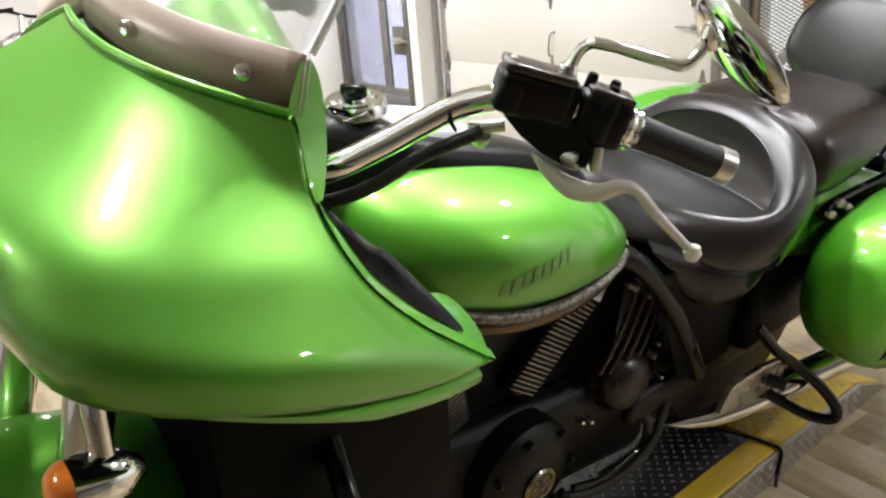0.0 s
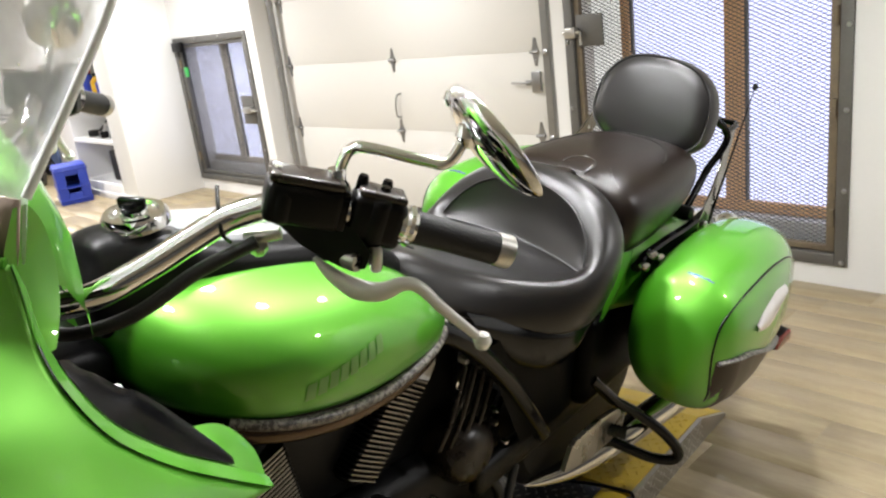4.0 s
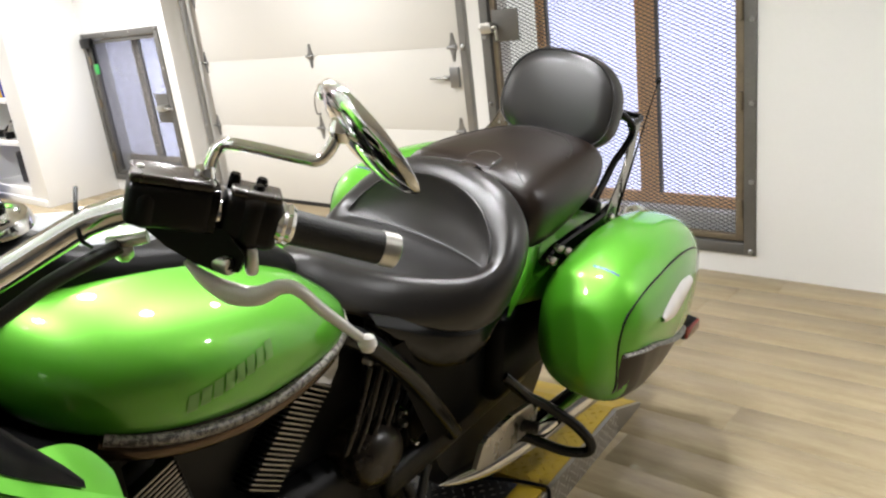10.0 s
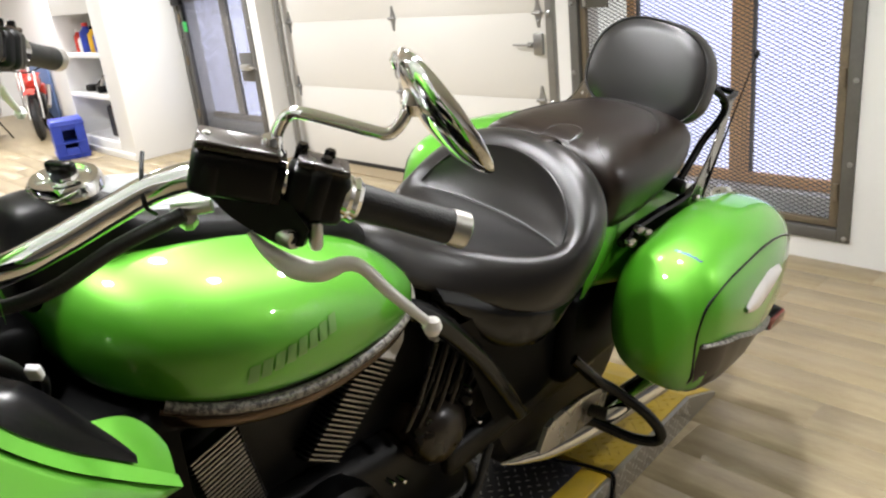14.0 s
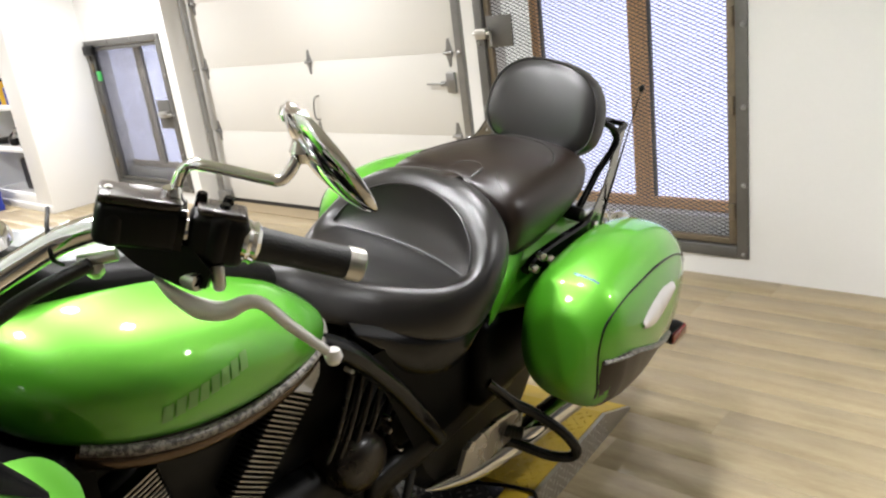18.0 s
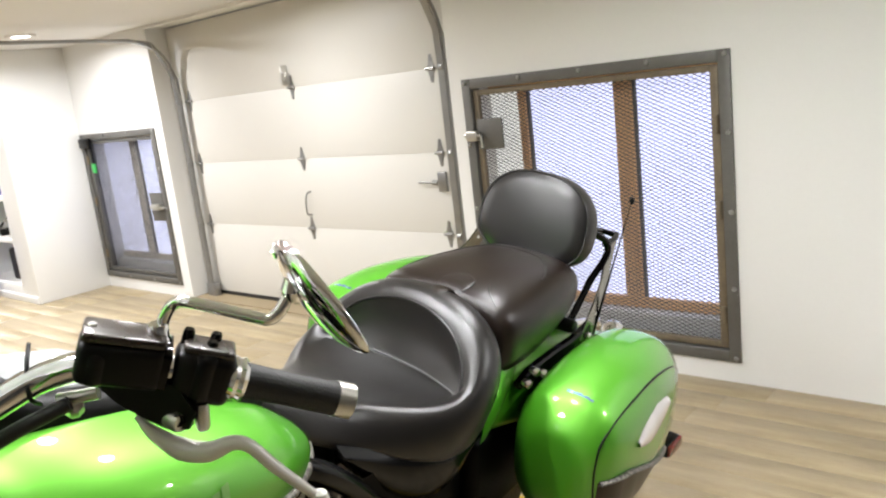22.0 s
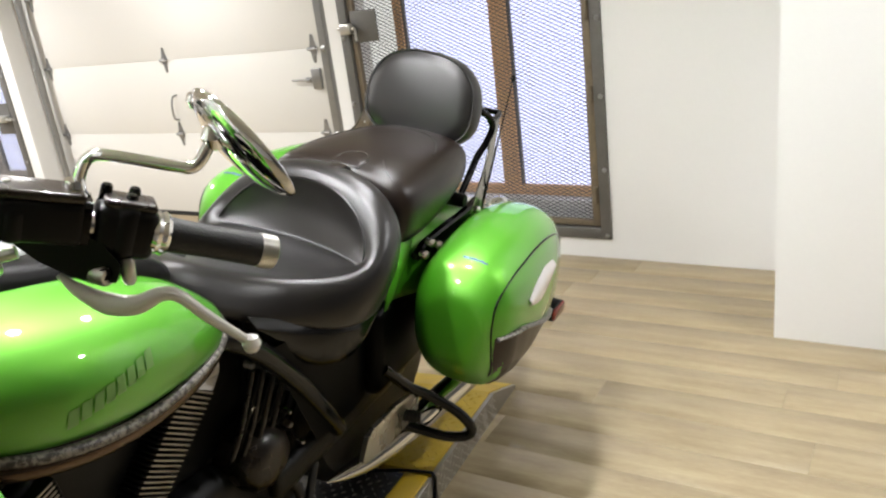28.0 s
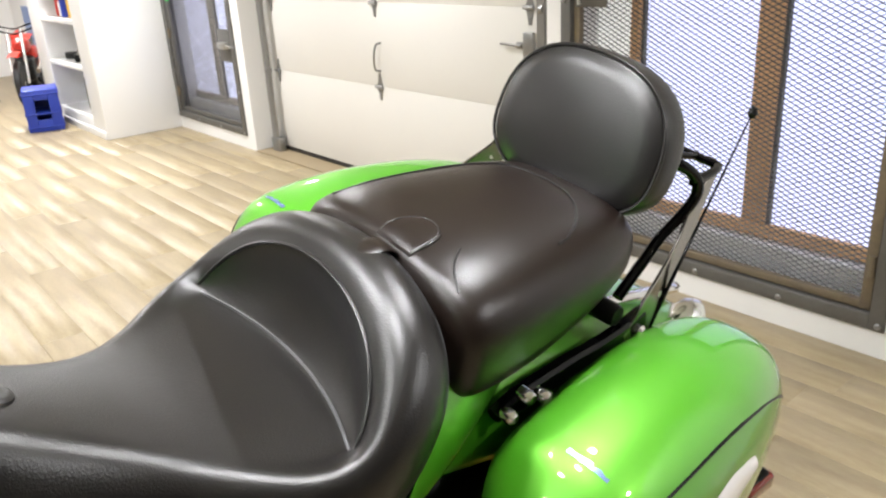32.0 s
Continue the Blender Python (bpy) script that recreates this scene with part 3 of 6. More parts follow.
barred_window("window_2", "small barred window, expanded-metal gate over frosted panes", -5.433, -4.247, 0.094, 1.312,
              [(-4.915, -4.83)], False, 0.235, 4, (PANE_DIM, PANE), PALE_PINE, IRON)
tag = thing("key_tag", "black key holder with a green tag on the barred window", "key tag")
part("holder", box((-5.40, WALL_Y - 0.05, 1.20), (-5.24, WALL_Y - 0.012, 1.28), 0.012), MATTE_BLACK, tag)
part("strap", box((-5.275, WALL_Y - 0.03, 1.07), (-5.245, WALL_Y - 0.015, 1.20), 0.004), MATTE_BLACK, tag)
part("tag", box((-5.285, WALL_Y - 0.032, 0.99), (-5.235, WALL_Y - 0.014, 1.07), 0.004), GREEN_TAG, tag, "green plastic tag")

# ---------------------------------------------------------------- shelf block
unit = thing("shelf_unit", "white built-in shelf unit with open niches", "shelf")
SX0, SX1, SY, SD = -7.0, -5.44, 2.303, 0.585
for lo, hi in (((SX1 - 0.30, SY, 0), (SX1, WALL_Y, CEIL)), ((SX0, SY, 0), (SX0 + 0.35, WALL_Y, CEIL)), ((SX0 + 0.35, SY + 0.45, 0), (SX1 - 0.30, WALL_Y, CEIL)),
               ((SX0 + 0.35, SY, 1.22), (SX1 - 0.30, SY + 0.45, CEIL))):
    part("panel", box(lo, hi, 0.003), CABINET, unit)
for z0, z1 in ((0.0, 0.14), (0.50, 0.535), (0.855, 0.89)):
    part("shelf", box((SX0 + 0.35, SY + 0.004, z0), (SX1 - 0.30, SY + 0.45, z1), 0.003), CABINET, unit)
part("kick_board", box((SX0 + 0.02, SY - 0.012, 0.0), (SX1 - 0.02, SY, 0.06), 0.002), CABINET, unit)


def bottle(x, y, z, r, h, mat, cap_mat, nm="bottle", lab="plastic bottle on the shelf"):
    b = thing(nm, lab, "bottle", pose(x, y, z), "bottles on the shelf")
    part("body", turned([(0.0001, 0), (r * 0.95, 0), (r, r * 0.2), (r, h * 0.68), (r * 0.45, h * 0.82), (r * 0.4, h * 0.88), (0.0001, h * 0.88)], 16), mat, b)
    part("cap", moved(turned([(0.0001, h * 0.88), (r * 0.48, h * 0.88), (r * 0.45, h), (0.0001, h)], 12), Matrix()), cap_mat, b)
    return b


for bx, r, h, m1, m2, lab in ((-6.50, 0.04, 0.20, RED_PLASTIC, WHITE_PLASTIC, "small red plastic bottle on the shelf"), (-6.40, 0.045, 0.16, WHITE_PLASTIC, RED_PLASTIC, "white bottle with a red cap on the shelf"),
                              (-6.28, 0.06, 0.25, PLASTIC_BLUE, RED_PLASTIC, "blue bottle with a red cap on the shelf"), (-6.13, 0.05, 0.22, YEL_PLASTIC, MATTE_BLACK, "yellow bottle with a black cap on the shelf"),
                              (-6.02, 0.05, 0.20, PLASTIC_BLUE, WHITE_PLASTIC, "dark blue bottle on the shelf"), (-5.92, 0.05, 0.24, YEL_PLASTIC, RED_PLASTIC, "yellow bottle with a red cap on the shelf")):
    bottle(bx, SY + 0.14, 0.89, r, h, m1, m2, lab=lab)
case = thing("tool_case", "dark tool case standing in the bottom niche", "tool case")
part("body", box((-6.15, SY + 0.10, 0.14), (-5.80, SY + 0.36, 0.42), 0.02), MATTE_BLACK, case)
part("handle", tube([(-6.05, SY + 0.2, 0.42), (-6.04, SY + 0.2, 0.46), (-5.92, SY + 0.2, 0.46), (-5.91, SY + 0.2, 0.42)], 0.01), MATTE_BLACK, case)
for k, (tx, ty, tr) in enumerate(((-6.42, 0.15, 20), (-6.2, 0.12, -15), (-6.0, 0.2, 35))):
    tool = thing("hand_tool", "dark hand tool lying on the shelf", "tool", pose(tx, SY + ty, 0.535, 0, 0, tr), "hand tools on the shelf")
    part("body", box((-0.09, -0.035, 0.0), (0.09, 0.035, 0.06), 0.012), MATTE_BLACK, tool)
    part("grip", tube([(0.05, 0, 0.05), (0.1, 0.02, 0.10), (0.14, 0.02, 0.13)], 0.018), STEEL if k == 1 else MATTE_BLACK, tool)

# ---------------------------------------------------------------- blue crate
crate = thing("crate", "blue plastic crate standing upside down on the floor", "crate", pose(-6.42, 2.11, 0, 0, 0, -14))
for lo, hi in (((-0.17, -0.135, 0), (-0.155, 0.135, 0.33)), ((-0.155, 0.12, 0), (0.155, 0.135, 0.33)), ((-0.155, -0.135, 0), (0.155, -0.12, 0.33))):
    part("side", box(lo, hi, 0.004), PLASTIC_BLUE, crate)
for lo, hi in (((0.155, -0.135, 0), (0.17, -0.055, 0.33)), ((0.155, 0.055, 0), (0.17, 0.135, 0.33)), ((0.155, -0.055, 0), (0.17, 0.055, 0.1)), ((0.155, -0.055, 0.26), (0.17, 0.055, 0.33))):
    part("handle_side", box(lo, hi, 0.003), PLASTIC_BLUE, crate)
part("base", box((-0.17, -0.135, 0.33), (0.17, 0.135, 0.342), 0.004), PLASTIC_BLUE, crate)
for z in (0.03, 0.14, 0.3):
    part("rib", box((-0.178, -0.143, z), (0.178, 0.143, z + 0.014), 0.003), PLASTIC_BLUE, crate)


def wheel_parts(parent, c, r, w, spokes=10, rim=CHROME, narrow=False):
    tyre = part("tyre", turned([(r * 0.72, -w / 2), (r * 0.9, -w / 2), (r, -w * 0.3), (r * 1.01, 0), (r, w * 0.3), (r * 0.9, w / 2), (r * 0.72, w / 2)], 36, "x"), RUBBER, parent, m=pose(*c))
    part("rim", join(turned([(r * 0.66, -w * 0.4), (r * 0.74, -w * 0.45), (r * 0.74, w * 0.45), (r * 0.66, w * 0.4)], 32, "x"), turned([(0.0001, -w * 0.5), (r * 0.14, -w * 0.5), (r * 0.14, w * 0.5), (0.0001, w * 0.5)], 14, "x"),
         *[tube([(0, 0.1 * r * math.cos(a), 0.1 * r * math.sin(a)), (0, 0.68 * r * math.cos(a), 0.68 * r * math.sin(a))], 0.012 if not narrow else 0.004, n=6) for a in (2 * math.pi * k / spokes for k in range(spokes))]), rim, tyre)
    return tyre



# ---------------------------------------------------------------- motorcycle lift
LIFT = thing("motorcycle_lift", "low lift with black tread deck, yellow edges, diamond plate sides", "lift", pose(0.155, 1.0, 0, 0, 0, 5))
# its own frame: x = 0 at the outer edge, y back
LW, LH, LY0, LY1 = 0.62, 0.08, -2.35, 0.11
part("deck", box((-LW + 0.075, LY0, 0.02), (-0.07, LY1, LH - 0.004), 0.002), DECK, LIFT, "black painted tread deck")
for ex in (-0.07, -LW):
    part("edge_strip", box((ex, LY0, 0.02), (ex + 0.07, LY1, LH), 0.003), YELLOW, LIFT, "yellow painted edge strip")
    sx = 0.0 if ex > -0.2 else -LW - 0.012
    part("side_plate", box((sx, LY0, 0.0), (sx + 0.012, LY1, LH - 0.004), 0.002), DIAMOND, LIFT, "bare diamond plate side")
part("ramp", loft([[(-LW, y, 0.004), (0, y, 0.004), (0, y, z), (-LW, y, z)] for y, z in ((0.125, LH), (0.55, LH), (0.72, 0.012))], angle=10), YELLOW, LIFT, "yellow diamond plate ramp")
part("ramp_side", loft([[(0.0, y, 0.0), (0.013, y, 0.0), (0.013, y, z), (0.0, y, z)] for y, z in ((0.125, LH - 0.003), (0.55, LH - 0.003), (0.72, 0.010))], angle=10), DIAMOND, LIFT, "bare diamond plate side")
part("front_end", box((-LW, LY0 - 0.03, 0.0), (0, LY0, LH + 0.03), 0.004), DIAMOND, LIFT)


def lozenges(x0, x1, y0, y1, z, step, length, width, zfun=None, upright=None):
    """Raised tread marks, turned to and fro; upright: on a side face at that x."""
    bm = bmesh.new()
    k = 0
    a = x0
    while a < x1:
        b = y0 + (step / 2 if k % 2 else 0)
        j = 0
        while b < y1:
            ang = radians(45 if (j + k) % 2 else -45)
            c, s = math.cos(ang), math.sin(ang)
            zz = z if zfun is None else zfun(b)
            pts = [(-length, 0), (0, -width), (length, 0), (0, width)]
            ring = []
            for px, py in pts:
                qx, qy = c * px - s * py, s * px + c * py
                ring.append((a + qx, b + qy, zz) if upright is None else (upright, b + qy, a + qx))
            mid = (a, b, zz + 0.0036) if upright is None else (upright + 0.002, b, a)
            vs = [bm.verts.new(p) for p in ring]
            top = bm.verts.new(mid)
            for q in range(4):
                bm.faces.new((vs[q], vs[(q + 1) % 4], top))
            b += step
            j += 1
        a += step / 2
        k += 1
    return bm


tagged(part("tread", lozenges(-LW + 0.09, -0.08, -1.2, LY1 - 0.01, LH - 0.004, 0.034, 0.009, 0.0022), TREAD, LIFT, "worn raised tread marks"), kind="stuff")
tagged(part("ramp_tread", lozenges(-LW + 0.02, -0.008, 0.14, 0.54, LH, 0.034, 0.011, 0.003), YELLOW, LIFT), kind="stuff")
tagged(part("side_tread", lozenges(0.008, LH - 0.01, -1.2, LY1 - 0.01, 0, 0.03, 0.011, 0.003, upright=0.0122), STEEL, LIFT), kind="stuff")
tagged(part("ramp_side_tread", lozenges(0.008, LH - 0.01, 0.14, 0.56, 0, 0.03, 0.011, 0.003, upright=0.0132), STEEL, LIFT), kind="stuff")
cable = thing("cable", "thin black cable lying across the lift and down its side", "cable", pose(0.155, 1.0, 0, 0, 0, 5))
part("sheath", tube([(-0.30, 0.02, LH + 0.004), (-0.12, 0.095, LH + 0.005), (-0.02, 0.115, LH + 0.006), (0.014, 0.117, LH - 0.002), (0.017, 0.10, 0.03), (0.03, 0.07, 0.006)], 0.0045), MATTE_BLACK, cable)

# ---------------------------------------------------------------- motorcycle, leaning on its side stand
BIKE = thing("motorcycle", "lime green touring motorcycle with black seats, leaning on its stand", "motorcycle",
             Matrix.Translation((-0.03, 0.006, 0.08)) @ Matrix.Rotation(radians(5), 4, "Z") @ Matrix.Rotation(radians(11), 4, "Y"))


def both(name, bm, mat, label="", parents=None, plane=(-0.088, 0.06, 0.0)):
    """The part on the left side and its mirror image on the right."""
    other = mirrored(bm, *plane)
    a = part(name, bm, mat, parents[0] if parents else BIKE, label)
    b = part(name, other, mat, parents[1] if parents else BIKE, label)
    return a, b


# fairing: a shell between a top curve, a bottom curve and its rear edge
def polyline(pts, u):
    pts = [Vector(p) for p in pts]
    line = curve_points(pts, 10)
    d = [0.0]
    for a, b in zip(line, line[1:]):
        d.append(d[-1] + (b - a).length)
    s = u * d[-1]
    return Vector([float(np.interp(s, d, [p[i] for p in line])) for i in range(3)])


F_TOP = [(-0.09, -0.287, 1.188), (-0.03, -0.299, 1.188), (0.03, -0.304, 1.186), (0.085, -0.301, 1.182), (0.154, -0.281, 1.174), (0.213, -0.246, 1.164), (0.25, -0.216, 1.156)]
F_BOT = [(-0.09, -0.56, 1.05), (0.05, -0.53, 1.045), (0.18, -0.488, 1.035), (0.26, -0.470, 1.028), (0.33, -0.455, 1.020), (0.378, -0.415, 1.012), (0.402, -0.340, 0.990), (0.406, -0.24, 0.957), (0.399, -0.15, 0.931), (0.384, -0.076, 0.914)]
F_REAR = [(0.25, -0.215, 1.155), (0.265, -0.216, 1.132), (0.287, -0.220, 1.098), (0.318, -0.220, 1.069), (0.350, -0.204, 1.029), (0.369, -0.166, 0.987), (0.378, -0.121, 0.949), (0.384, -0.076, 0.914)]


def far_half(p):
    """The point on the fairing's right half that answers p; that half sits a little lower."""
    return Vector((-0.18 - p.x, p.y, p.z - 0.40 * (p.x + 0.09)))


def fairing_point(u, v):
    t, b = polyline(F_TOP, u), polyline(F_BOT, u)
    p = t.lerp(b, v)
    p += (polyline(F_REAR, v) - F_END[0].lerp(F_END[1], v)) * u ** 4
    swell = math.sin(math.pi * v ** 1.75) * (1 - u ** 5) * (0.030 + 0.036 * min(1.0, u * 1.6))
    crease = 0.016 * math.exp(-((v - 0.42 - 0.25 * (1 - u)) / 0.13) ** 2) * (1 - u ** 8)
    crease += 0.006 * math.exp(-((v - 0.80) / 0.10) ** 2) * max(0.0, min(1.0, (u - 0.45) / 0.2)) * (1 - u ** 10)
    n = Vector((0.30 + 0.55 * u, -(1 - 0.6 * u), 0.25)).normalized()
    return p + n * (swell + crease)


F_END = (Vector(F_TOP[-1]), Vector(F_BOT[-1]))
NU, NV = 44, 34
rows_f = []
for iv in range(NV + 1):
    half = [fairing_point(iu / NU, iv / NV) for iu in range(NU + 1)]
    rows_f.append([far_half(p) for p in half[:0:-1]] + half)
bm = loft(rows_f, cap=False, closed=False, angle=60)
fairing = part("fairing", bm, GREEN, BIKE, "glossy lime green front fairing")
mod = fairing.modifiers.new("thickness", "SOLIDIFY")
mod.thickness, mod.offset = 0.006, -1
inner_rows = []
for iv in range(0, NV + 1, 3):
    half = [fairing_point(iu / NU * 0.93, 0.06 + 0.86 * iv / NV) for iu in range(0, NU + 1, 3)]
    half = [Vector((p.x - 0.05 * max(0, min(1, (p.x + 0.09) / 0.1)), p.y + 0.05, p.z - 0.01)) for p in half]
    inner_rows.append([far_half(p) for p in half[:0:-1]] + half)
inner = part("inner_fairing", loft(inner_rows, cap=False, closed=False, angle=60), MATTE_BLACK, BIKE, "black inner fairing")


def rear_strip(v0, v1, w0, w1, back, lift=0.0, n=24):
    """A strip along the fairing's rear edge, from w0 to w1 metres inwards; back(v): how far it falls to the rear."""
    rows = []
    for k in range(n + 1):
        t = k / n
        v = v0 + (v1 - v0) * t
        p = polyline(F_REAR, v)
        d = (polyline(F_REAR, min(1, v + 0.02)) - polyline(F_REAR, max(0, v - 0.02))).normalized()
        inw = Vector((-0.86, 0.40, 0.05))
        inw = (inw - d * inw.dot(d)).normalized()
        up = d.cross(inw).normalized()
        if up.y < 0:
            up = -up
        a, b = w0(t), w1(t)
        rows.append([p + inw * (a + (b - a) * q) + up * (lift + back * math.sin(math.pi * q * 0.5) * (b - a)) for q in (0, 0.2, 0.4, 0.6, 0.8, 1)])
    return loft(rows, cap=False, closed=False, angle=70)


LIP = [(0.242, -0.200, 1.197), (0.246, -0.216, 1.160), (0.252, -0.220, 1.128), (0.264, -0.216, 1.098), (0.276, -0.210, 1.080)]
lip_rows = []
for k in range(17):
    t = k / 16
    p = polyline(LIP, t)
    g = 0.046 * math.sin(math.pi * (0.06 + 0.90 * t)) ** 0.8
    lip_rows.append([p + Vector((-0.15 * g * q - 0.10 * g * q * q, g * q, 0.05 * g * q)) for q in (0, 0.25, 0.5, 0.75, 1.0)])
both("fairing_lip", loft(lip_rows, cap=False, closed=False, angle=70), GREEN, "lime green inner lip of the fairing")
both("rim", rear_strip(0.0, 1.0, lambda t: -0.001, lambda t: 0.013 + 0.010 * math.sin(math.pi * t), 0.02, 0.002, 40), GREEN, "lime green rim of the fairing")
both("lower_inner", rear_strip(0.62, 1.0, lambda t: 0.004, lambda t: 0.014 + 0.085 * t ** 0.7 * (1 - 0.6 * t ** 5), 0.15, -0.003), GREEN, "lime green inside of the lower fairing")
both("knee_pad", rear_strip(0.24, 0.88, lambda t: 0.019, lambda t: 0.022 + 0.046 * math.sin(math.pi * (0.06 + 0.92 * t)) ** 0.8, 0.22, 0.004), VALANCE, "dark grey knee pad")
both("lower_lip", loft([[p + Vector((-0.016, 0.0, -0.002 - 0.002 * g)), p + Vector((-0.016 + 0.014 * g, 0.0, -0.002 - 0.012 * g)), p + Vector((-0.017 + 0.013 * g, 0.0, -0.004 - 0.020 * g)), p + Vector((-0.03, 0.002, -0.012 - 0.024 * g))] for p, g in ((polyline(F_BOT, 0.56 + 0.42 * k / 24), min(1.0, k / 14)) for k in range(25))], closed=False, angle=40), GREEN, "lime green lower lip of the fairing")
dash_rows = []
for y, zc, hw in ((-0.258, 1.160, 0.185), (-0.245, 1.212, 0.200), (-0.225, 1.243, 0.210), (-0.19, 1.257, 0.214), (-0.145, 1.247, 0.208), (-0.11, 1.220, 0.200), (-0.09, 1.180, 0.195), (-0.085, 1.13, 0.19)):
    line = [(-0.09 + hw * q, y - 0.01 * q * q, zc - 0.078 * abs(q) ** 2.4 - 0.06 * max(0.0, -q)) for q in (-1, -0.85, -0.65, -0.4, -0.15, 0.15, 0.4, 0.65, 0.85, 1)]
    dash_rows.append([(line[0][0] - 0.004, line[0][1], line[0][2] - 0.09)] + line + [(line[-1][0] + 0.004, line[-1][1], line[-1][2] - 0.09)])
dash = part("dash_cover", loft(dash_rows, cap=False, closed=False, angle=70), GREEN, BIKE, "lime green dash cover behind the windshield")
part("instrument_panel", loft([[(-0.09 + x, -0.17 + 0.02 * k + 0.3 * x * x, 1.15 - 0.05 * k - 0.2 * x * x) for x in (-0.2, -0.1, 0, 0.1, 0.2)] for k in range(3)], closed=False), GLOSS_BLACK, BIKE, "gloss black instrument panel")
headlight = part("headlight", moved(turned([(0.0001, -0.04), (0.06, -0.03), (0.085, 0.0), (0.09, 0.03)], 28, "y"), pose(-0.09, -0.57, 1.12)), WHITE_LENS, BIKE, "round clear headlight")

rim_top = [polyline(F_TOP, k / 24) for k in range(25)]
rim_top = [far_half(p) for p in rim_top[:0:-1]] + rim_top
part("top_rim", tube([p + Vector((0, -0.001, 0.001)) for p in rim_top], 0.0045, 1, 8, smooth=False), GREEN, BIKE, "rolled lime green top rim of the fairing")

# windshield with its trim strip
SH_H = 0.30
strip_rows, glass_rows = [], []
for k in range(41):
    u = abs(k - 20) / 20
    p = polyline(F_TOP, u * 0.985)
    sx = -1 if k < 20 else 1
    h = 0.052 * (1 - 0.12 * u)
    mx = -0.09 + sx * (p.x + 0.09)
    if sx < 0:
        p.z = far_half(p).z
    a, b = Vector((mx, p.y + 0.012, p.z - 0.010)), Vector((mx - sx * 0.004, p.y + 0.026, p.z + h))
    strip_rows.append([a, b])
    tall = SH_H * (1 - 0.15 * u ** 2)
    glass_rows.append([a.lerp(b, 0.05) + Vector((0, 0.005, 0)), b + Vector((0, 0.005, 0)), b + Vector((-sx * 0.006 * u, tall * 0.24, tall * 0.3)), b + Vector((-sx * 0.015 * u, tall * 0.45, tall * 0.6)), b + Vector((-sx * 0.04 * u, tall * 0.68, tall))])
strip = part("windshield_strip", loft(strip_rows, cap=False, closed=False), STRIP, BIKE, "taupe trim strip under the windshield")
md = strip.modifiers.new("thickness", "SOLIDIFY")
md.thickness, md.offset = 0.003, -1
glass = part("windshield", loft(glass_rows, cap=False, closed=False), SHIELD, BIKE, "clear acrylic windshield")
md = glass.modifiers.new("thickness", "SOLIDIFY")
md.thickness, md.offset = 0.004, -1
glass.visible_shadow = False
for row in (glass_rows[0], glass_rows[-1]):
    part("edge", tube(row[1:], 0.0042, 6, 8), EDGE_HIGHLIGHT, glass, "white line for the light caught in the windshield's edge")
for u in (0.46, 0.84):
    for sx in (1, -1):
        p = polyline(F_TOP, u)
        d = (polyline(F_TOP, u + 0.02) - polyline(F_TOP, u - 0.02)).normalized()
        n = Vector((-d.y, d.x, 0)).normalized() * -1
        if n.y > 0:
            n = -n
        at = Vector((p.x, p.y + 0.019, p.z + 0.019)) + n * 0.002
        mm = Matrix.Translation((at.x, at.y, at.z) if sx > 0 else far_half(at)) @ Vector((sx * n.x, n.y, 0.15)).to_track_quat("Z", "Y").to_matrix().to_4x4()
        part("screw", moved(turned([(0.0001, 0.006), (0.004, 0.006), (0.008, 0.004), (0.0085, 0), (0.0001, 0)], 14), mm), CHROME, strip)

# fuel tank
TANK = [(-0.020, 0.835, 0.900, 0.080), (-0.006, 0.802, 0.926, 0.150), (0.03, 0.782, 0.947, 0.210), (0.085, 0.765, 0.955, 0.246), (0.16, 0.746, 0.952, 0.261), (0.25, 0.732, 0.935, 0.256),
        (0.34, 0.728, 0.905, 0.237), (0.42, 0.726, 0.868, 0.208), (0.48, 0.722, 0.830, 0.175), (0.53, 0.725, 0.785, 0.125), (0.55, 0.735, 0.76, 0.07)]


def even(rows, times=6):
    """Rows averaged with their neighbours, so that the skin runs without waves."""
    for _ in range(times):
        rows = [rows[0]] + [tuple([b[0]] + [(a[i] + 2 * b[i] + c[i]) / 4 for i in range(1, len(b))]) for a, b, c in zip(rows, rows[1:], rows[2:])] + [rows[-1]]
    return rows


TANK_ROWS = even([tuple(r) for r in smooth_table(TANK, 40)])


def tank_ring(row, grow=0.0):
    y, zl, zh, hx = row
    out = []
    for i in range(48):
        a = 2 * math.pi * i / 48
        c, s = math.cos(a), math.sin(a)
        px = 2.5 if s > 0 else 3.4
        x = math.copysign(abs(c) ** (2 / px), c) * (hx + grow)
        z = math.copysign(abs(s) ** (2 / px), s)
        zm = zl + (zh - zl) * 0.30
        out.append((x, y, zm + z * ((zh - zm) if z > 0 else (zm - zl))))
    return out


tank = part("fuel_tank", centred(loft([tank_ring(r) for r in TANK_ROWS], angle=60)), GREEN, BIKE, "lime green fuel tank")
trim_l, trim_b = [], []
for r in TANK_ROWS[9:-3]:
    y, zl, zh, hx = r
    trim_l.append((mid(y) + hx - 0.003, y, zl + 0.018))
    trim_b.append((mid(y) + hx - 0.022, y, zl - 0.004))
both("tank_trim", tube(trim_l[::3], 0.0085, 4, 8), TRIM_CAMO, "grey mottled trim line", (tank, tank))
both("tank_base", tube(trim_b[::3], 0.016, 4, 10), TRIM_BROWN, "smoked chrome tank base", (tank, tank))


def tank_side(y, z):
    """How far out the tank's skin lies at that y and z."""
    zl, zh, hx = interp(y, TANK_ROWS)
    zm = zl + (zh - zl) * 0.30
    q = min(0.98, max(0.0, (z - zm) / (zh - zm)))
    return mid(y) + hx * (1 - q ** 2.5) ** 0.4


